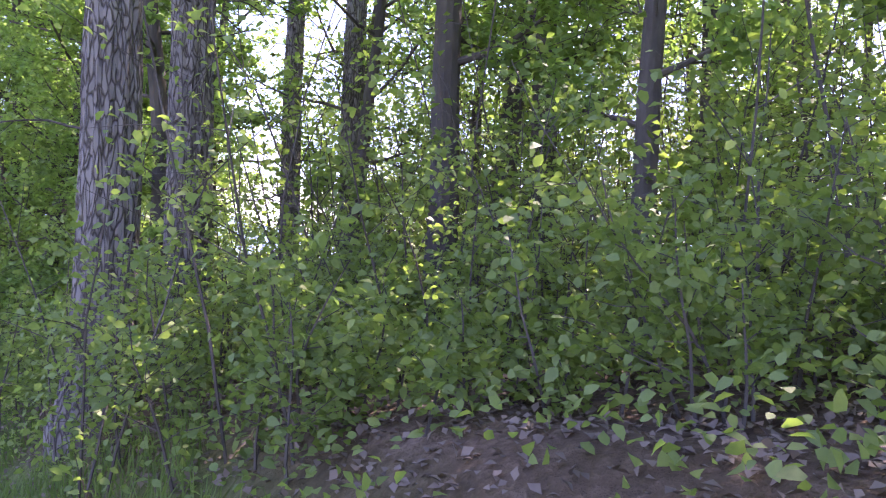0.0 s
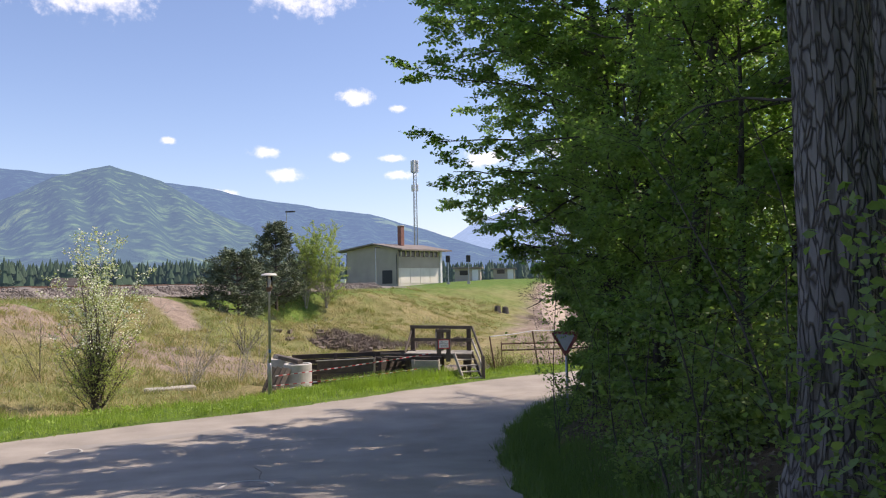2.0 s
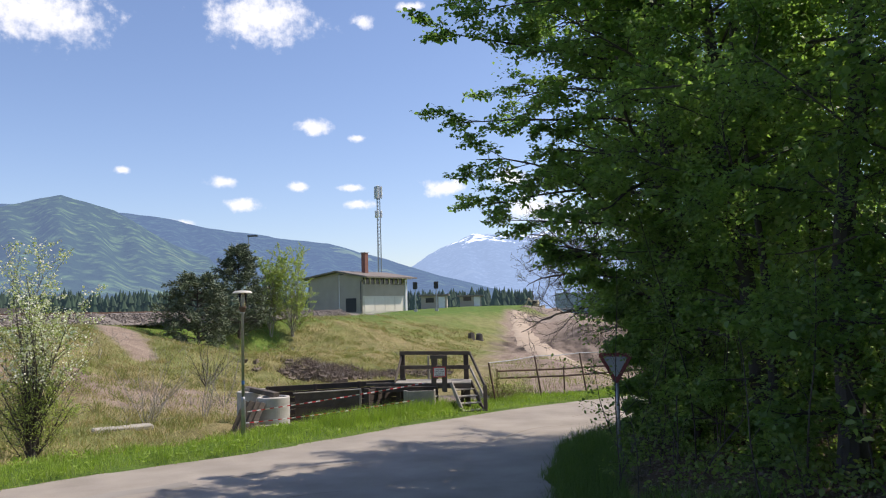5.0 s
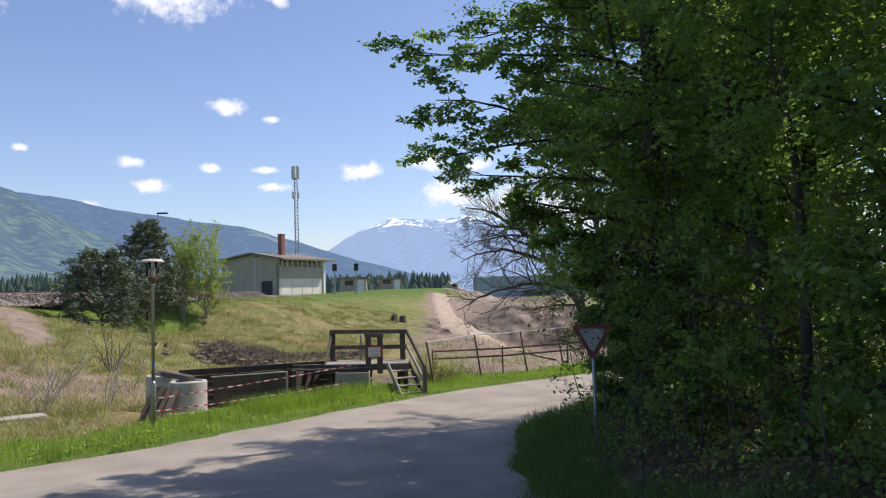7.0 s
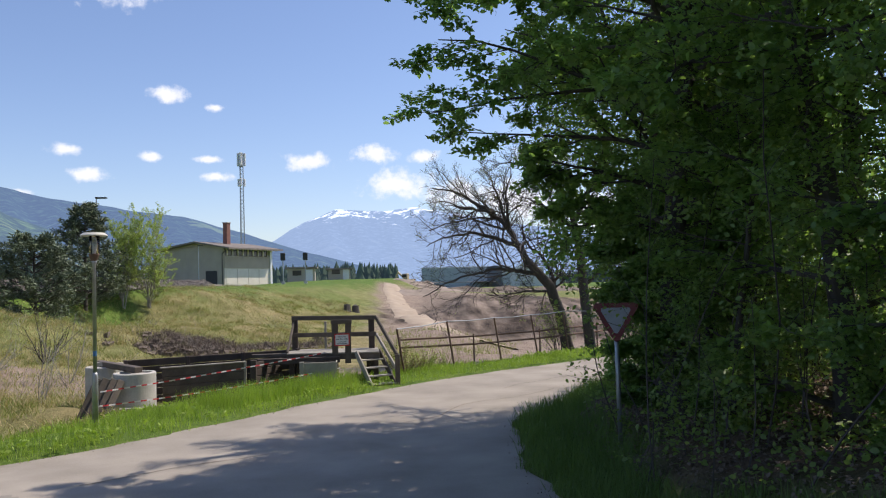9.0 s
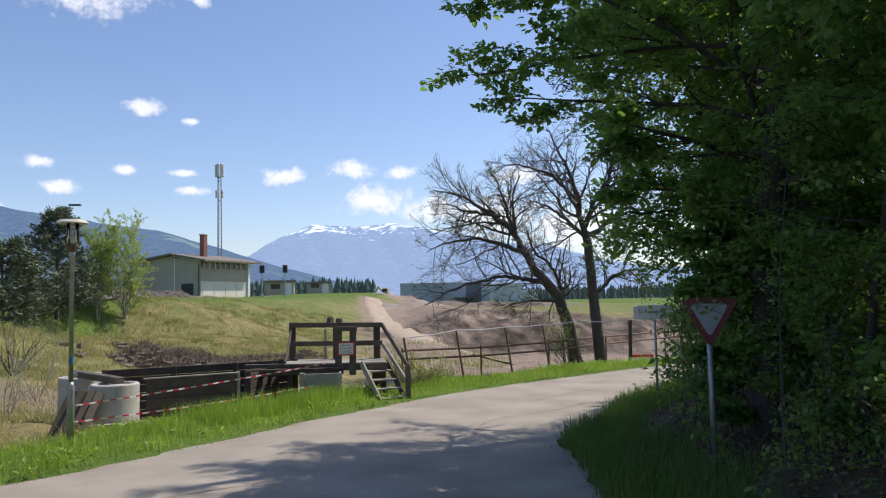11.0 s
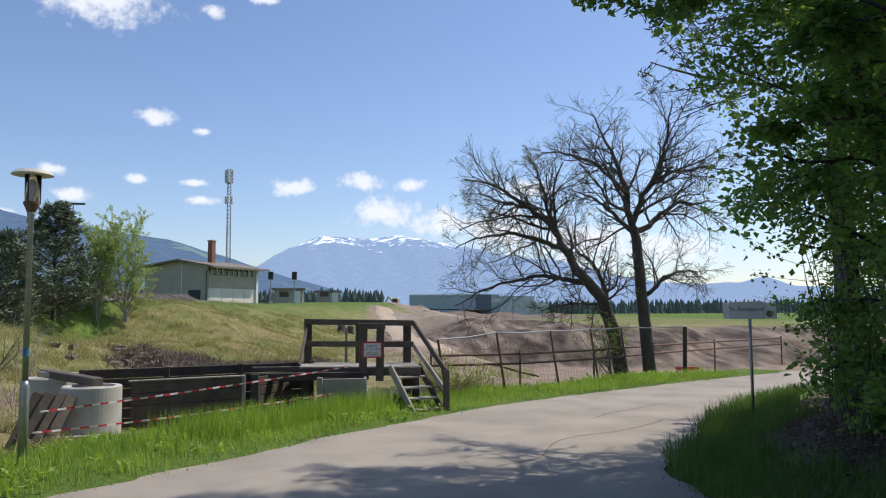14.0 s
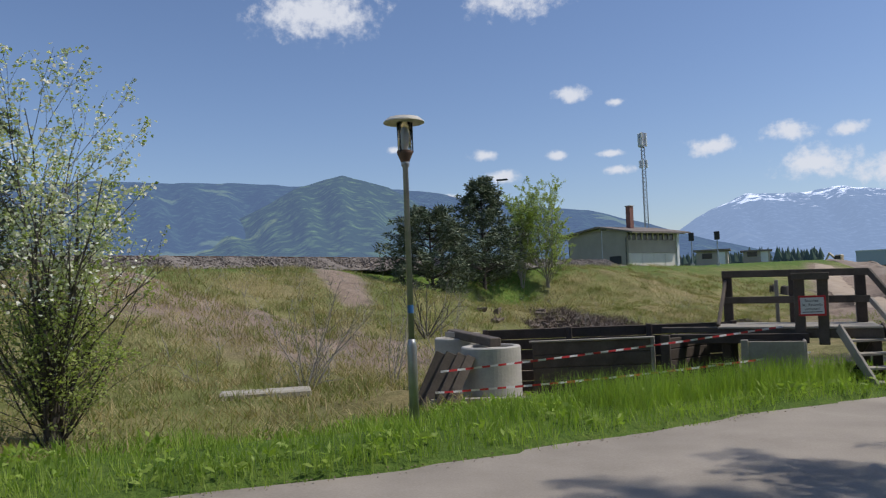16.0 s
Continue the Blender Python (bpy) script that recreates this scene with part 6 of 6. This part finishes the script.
tagged(part("slope_grass", quads_mesh("slope_grass", blade_quads(rg, at[~sel], 0.15, 0.022, 1.5)), GRASS_MIX), "mixed green grass on the slope", "grass", kind="stuff")
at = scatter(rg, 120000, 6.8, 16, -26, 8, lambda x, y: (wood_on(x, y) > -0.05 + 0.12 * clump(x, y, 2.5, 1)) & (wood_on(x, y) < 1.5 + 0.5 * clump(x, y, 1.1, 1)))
tagged(part("shade_grass", quads_mesh("shade_grass", blade_quads(rg, at, 0.22, 0.014, 0.7)), GRASS_SHADE), "long grass at the foot of the wood, coloured dark for its shade", "grass", kind="stuff")
at = scatter(rg, 40000, -3, 4, -22, -12, lambda x, y: (-12.9 - 0.62 * (x - 1.0) - y > 0.25) & (x + 0.28 * (y + 14.5) < 3.2))
tagged(part("corner_grass", quads_mesh("corner_grass", blade_quads(rg, at, 0.12, 0.012, 0.6)), GRASS), "short grass on the corner between the roads", "grass", kind="stuff")
at = scatter(rg, 15000, 6.5, 30, 7, 40, lambda x, y: (((x + 18) * 0.954 - (y - 36) * 0.3) > 24) & (((x + 18) * 0.954 - (y - 36) * 0.3) < 33) & (clump(x, y, 1.0, 2) > -0.2))
tagged(part("weed_grass", quads_mesh("weed_grass", blade_quads(rg, at, 0.3, 0.02, 0.9)), GRASS_MIX), "weedy grass on the edge of the pit", "grass", kind="stuff")

# saplings and brambles on the wood's floor
ru = np.random.default_rng(91)
stems, tips = [], []
spots = scatter(ru, 1500, 8, 24, -34, 5, lambda x, y: (wood_on(x, y) > 1.1 + 0.4 * clump(x, y, 0.8, 3) + 1.3 * step(-3, 0, y)) & (wood_on(x, y) < 12) & (np.hypot(x - 8.5, y + 25.3) > 3.9))
near_wood = scatter(ru, 420, 9.6, 17, -25.5, -14.5, lambda x, y: (wood_on(x, y) > 1.4) & (np.hypot(x - 8.5, y + 25.3) > 3.2))
spots = np.concatenate([spots, near_wood])
for i_, p in enumerate(spots):
    h = ru.uniform(0.4, 1.5) if i_ >= len(spots) - len(near_wood) else ru.uniform(0.5, 2.6) if ru.random() < 0.8 else ru.uniform(2.5, 4.5)
    s_ = limb(ru, p - (0, 0, 0.1), (ru.normal() * 0.2, ru.normal() * 0.2, 1), h, 0.012, 0.004, 5, 0.1, 0.02)
    stems.append(s_)
    tips += fork(ru, [s_], 6, 0.25, 1.0, 60, 0.35, 0.6, 3, 0.12, 0.0, 0.003)
tagged(part("sapling_stems", wood_geo([stems, tips], [4, 3]), BARK_DARK), "thin stems of the undergrowth", "undergrowth", kind="stuff")
pts = points_on(ru, tips, 26, 0.07)
tagged(part("undergrowth", quads_mesh("undergrowth", leaf_quads(ru, pts, 0.066, 0.042, oval=True)), LEAF_SHADE), "leafy green undergrowth along the wood", "undergrowth", kind="stuff")
wall_of_green = scatter(ru, 420, 15.5, 27, -15, -2, lambda x, y: x > 16 + 0.25 * (y + 15))
deep = scatter(ru, 1250, 11, 40, -44, -6, lambda x, y: wood_on(x, y) > 4)
dstems, dtips = [], []
deep = np.concatenate([deep, wall_of_green])
for i_, p in enumerate(deep):
    s_ = limb(ru, p - (0, 0, 0.1), (ru.normal() * 0.15, ru.normal() * 0.15, 1), ru.uniform(4.0, 9.0) if i_ >= len(deep) - len(wall_of_green) else ru.uniform(1.5, 6.5), 0.018, 0.005, 5, 0.08, 0.02)
    dstems.append(s_)
    dtips += fork(ru, [s_], 7, 0.15, 1.0, 60, 0.35, 0.6, 3, 0.12, 0.0, 0.004)
tagged(part("thicket_stems", wood_geo([dstems, dtips], [4, 3]), BARK_DARK), "thin stems deeper in the wood", "undergrowth", kind="stuff")
tagged(part("thicket", quads_mesh("thicket", leaf_quads(ru, points_on(ru, dtips, 16, 0.12), 0.11, 0.08)), LEAF_SHADE), "leafy thicket deeper in the wood", "undergrowth", kind="stuff")
at = scatter(ru, 90000, 8.5, 19, -30, 3, lambda x, y: wood_on(x, y) > 0.9 + 0.5 * ru.random(len(x)))
at[:, 2] += 0.015
tagged(part("fallen_leaves", quads_mesh("fallen_leaves", leaf_quads(ru, at, 0.06, 0.042, 0.0, 0.8)), LITTER), "brown fallen leaves on the woodland floor", "leaf litter", kind="stuff")


# matted tussocks and dead brush on the slope
rt = np.random.default_rng(95)
base_at = scatter(rt, 4400, -25, 6, -8, 62, lambda x, y: (valley_off(x, y) > 2.8) & (((x + 18) * 0.954 - (y - 36) * 0.3) > 4.5) & (clump(x, y, 0.5, 3) > -0.2) & (sand_scar(x, y) < 0.3) & (x < 3.0 + 0.04 * y)
                  & ~((np.abs((x - 1.6) * 0.9 + (y - 4.6) * 0.42) < 2.8) & (np.abs(-(x - 1.6) * 0.42 + (y - 4.6) * 0.9) < 1.6)))
spread_ = np.repeat(base_at, 34, axis=0)
spread_[:, :2] += rt.normal(size=(len(spread_), 2)) * 0.17
spread_[:, 2] = land(spread_[:, 0], spread_[:, 1])
tall = np.repeat(0.12 + 0.2 * rt.random(len(base_at)), 34)
pick = np.repeat(rt.random(len(base_at)) < 0.5, 34)
tagged(part("straw_tussocks", quads_mesh("straw_tussocks", blade_quads(rt, spread_[pick], tall[pick], 0.022, 1.6)), GRASS_DRY), "pale straw tussocks on the railway slope", "grass", kind="stuff")
tagged(part("green_tussocks", quads_mesh("green_tussocks", blade_quads(rt, spread_[~pick], tall[~pick], 0.022, 1.4)), GRASS_MIX), "dull green tussocks on the railway slope", "grass", kind="stuff")
brush = []
spots = scatter(rt, 260, -22, 2, -7, 40, lambda x, y: (valley_off(x, y) > 3.0) & (((x + 18) * 0.954 - (y - 36) * 0.3) > 7) & (clump(x, y, 0.35, 9) > -0.1)
                & ~((np.abs((x - 1.6) * 0.9 + (y - 4.6) * 0.42) < 2.8) & (np.abs(-(x - 1.6) * 0.42 + (y - 4.6) * 0.9) < 1.6)))
for p in spots:
    for q in range(4):
        brush.append(limb(rt, p, (rt.normal() * 0.6, rt.normal() * 0.6, 1), rt.uniform(0.4, 1.3), 0.008, 0.003, 5, 0.2, -0.02))
tagged(part("dead_brush", wood_geo([brush], [3]), BARK_BIRCH), "thin dead stalks standing on the slope", "brush", kind="stuff")
# churned soil and heather on the far slope
sc = scatter(rt, 5200, -9, 9, 17, 36, lambda x, y: (np.hypot((x + 0.8 + 0.25 * (y - 26)) / 6.5, (y - 26 - 0.35 * x) / 4.2) < 0.75 + 0.35 * clump(x, y, 0.8, 2)))
vs, fs = [], []
for k, p in enumerate(sc[:1500]):
    c_ = cube * rt.uniform(0.08, 0.26, 3) * (1, 1, 0.7) + rt.normal(size=(8, 3)) * 0.05
    vs.append(c_ + p)
    fs += [tuple(i + k * 8 for i in f) for f in cf]
gsoil = Geo()
gsoil.add(np.concatenate(vs), fs)
tagged(part("soil_clods", gsoil, SOIL), "dark churned soil clods on the grass slope", "soil", kind="stuff")
br = np.repeat(sc, 9, axis=0)
br[:, :2] += rt.normal(size=(len(br), 2)) * 0.2
br[:, 2] = land(br[:, 0], br[:, 1]) + 0.05
tagged(part("dark_scrub", quads_mesh("dark_scrub", blade_quads(rt, br, 0.3, 0.03, 1.5)), SOIL), "withered brown scrub on the churned soil", "scrub", kind="stuff")
# broad-leaved weeds in the verge
wd = scatter(rt, 9000, -9, 16, -9, 12, lambda x, y: (valley_off(x, y) > 0.15) & (valley_off(x, y) < 2.6) & (clump(x, y, 1.6, 11) > 0.15))
wd = np.repeat(wd, 5, axis=0)
wd[:, :2] += rt.normal(size=(len(wd), 2)) * 0.06
wd[:, 2] += 0.03 + 0.1 * rt.random(len(wd))
tagged(part("verge_weeds", quads_mesh("verge_weeds", leaf_quads(rt, wd, 0.13, 0.045, -0.6, 0.5)), GRASS), "broad-leaved weeds in the verge grass", "weeds", kind="stuff")

# ---- wear on the asphalt ----
def road_patch(x, y, w, d, turn, label):
    g = Geo()
    n = 8
    v = []
    c_, s_ = math.cos(turn), math.sin(turn)
    for i in range(n + 1):
        for j in range(n + 1):
            u, q = (i / n - 0.5) * w + 0.04 * math.sin(j * 2.1), (j / n - 0.5) * d + 0.04 * math.sin(i * 1.7)
            X, Y = x + u * c_ - q * s_, y + u * s_ + q * c_
            v.append((X, Y, float(road_z(np.array(X), np.array(Y))) + 0.005))
    g.add(v, [(i * (n + 1) + j, (i + 1) * (n + 1) + j, (i + 1) * (n + 1) + j + 1, i * (n + 1) + j + 1) for i in range(n) for j in range(n)])
    return tagged(part("asphalt_patch", g, PATCH, smooth=True), label, "road patch", kind="structure")


road_patch(3.4, -12.9, 2.6, 2.2, 0.35, "darker asphalt patch round a manhole")
road_patch(-0.4, -6.6, 3.2, 0.5, 0.8, "long narrow asphalt repair strip")
crack = Geo()
rc = np.random.default_rng(5)
for x0, y0, hd, ln in ((2.0, -8.0, 0.9, 2.5), (6.0, -1.0, 0.75, 6), (1.2, -5.0, 0.6, 3), (5.0, -14.5, 1.9, 5), (8.8, 3.4, 0.7, 4)):
    a, x, y = hd, x0, y0
    pts = []
    for k in range(int(ln / 0.12)):
        a += rc.normal() * 0.12
        a += (hd - a) * 0.1
        x, y = x + 0.12 * math.cos(a), y + 0.12 * math.sin(a)
        pts.append((x, y, float(road_z(np.array(x), np.array(y))) + 0.004, 0.006 + 0.008 * rc.random(), a))
    v = []
    for x, y, z, w, a in pts:
        v += [(x - w * math.sin(a), y + w * math.cos(a), z), (x + w * math.sin(a), y - w * math.cos(a), z)]
    crack.add(v, [(2 * i, 2 * i + 1, 2 * i + 3, 2 * i + 2) for i in range(len(pts) - 1)])
tagged(part("road_cracks", crack, SOIL), "thin dark cracks in the asphalt", "crack", kind="stuff")
grit = scatter(rc, 60000, -6, 16, -12, 13, lambda x, y: (np.abs(valley_off(x, y) + 0.05) < 0.22 * rc.random(len(x))) | (np.abs(wood_on(x, y)) < 0.3 * rc.random(len(x))))
grit[:, 2] = road_z(grit[:, 0], grit[:, 1]) + 0.01
tagged(part("edge_grit", quads_mesh("edge_grit", leaf_quads(rc, grit, 0.03, 0.022, 0.0, 0.8)), LITTER), "grit and dead leaves along the road edge", "grit", kind="stuff")

# ---- the building site in the distance ----
def heap(x, y, r, h, seed, mat_, label):
    g = Geo()
    rng = np.random.default_rng(seed)
    n, m = 20, 7
    v = []
    for i in range(m + 1):
        t = i / m
        for j in range(n):
            a = j * 2 * math.pi / n
            rr = r * t * (1 + 0.18 * math.sin(3 * a + seed) + 0.08 * rng.normal())
            X, Y = rr * math.cos(a) * 1.5, rr * math.sin(a)
            v.append((X, Y, h * (1 - t) ** 1.2 * (1 + 0.12 * rng.normal()) + ground_at(x + X, y + Y) - ground_at(x, y) - 0.1 * t))
    g.add(v, [(i * n + j, (i + 1) * n + j, (i + 1) * n + (j + 1) % n, i * n + (j + 1) % n) for i in range(m) for j in range(n)])
    th = thing("soil_heap", x, y, ground_at(x, y), label, "heap", "soil heaps on the building site")
    part("heap_body", g, mat_, th, smooth=True)


HEAP = surface("pale soil", (0.2, 0.155, 0.12), (0.36, 0.29, 0.23), 0.8, 0.95, 0.4, 8)
for k, (x, y, r, h) in enumerate(((17, 96, 4, 0.9), (23, 98, 5, 0.8), (31, 106, 6, 1.0), (19, 118, 4, 1.3), (40, 112, 7, 0.8))):
    heap(x, y, r, h, k + 3, SOIL if k % 3 else HEAP, "heap of dug soil at the edge of the pit")


def digger(x, y, turn, paint):
    th = thing("excavator", x, y, ground_at(x, y), "small crawler excavator parked on the building site", "excavator", "excavators", turn)
    for s_ in (-0.8, 0.8):
        part("crawler_track", Geo().box((0, s_, 0.35), (2.6, 0.45, 0.7), None, 0.2), PAINT_BLACK, th)
    part("chassis", Geo().box((0, 0, 1.0), (2.4, 1.9, 0.7), None, 0.1), paint, th)
    cab = part("cab", Geo().box((0.4, 0.4, 1.95), (1.3, 0.9, 1.3), None, 0.12), paint, th)
    part("cab_window", Geo().box((0.5, 0.42, 2.1), (1.32, 0.94, 0.7), None, 0.08), DARK_GLASS, cab)
    part("boom", Geo().beam((0.9, -0.3, 1.2), (3.0, -0.3, 3.0), 0.3, 0.35), paint, th)
    part("stick", Geo().beam((2.9, -0.3, 3.0), (4.0, -0.3, 1.2), 0.25, 0.28), paint, th)
    part("bucket", Geo().box((4.1, -0.3, 0.7), (0.7, 0.9, 0.9), None, 0.2), PAINT_BLACK, th)


digger(18.5, 152.0, 140, YELLOW)

# low herbs on the woodland floor
hb = scatter(ru, 7500, 9, 20, -31, -6, lambda x, y: (wood_on(x, y) > 1.2) & (clump(x, y, 0.9, 5) > -0.35))
hb = np.repeat(hb, 7, axis=0)
hb[:, :2] += ru.normal(size=(len(hb), 2)) * 0.12
hb[:, 2] = land(hb[:, 0], hb[:, 1]) + 0.05 + 0.25 * ru.random(len(hb))
tagged(part("woodland_herbs", quads_mesh("woodland_herbs", leaf_quads(ru, hb, 0.07, 0.045, oval=True)), LEAF_SHADE), "low green herbs on the woodland floor", "undergrowth", kind="stuff")
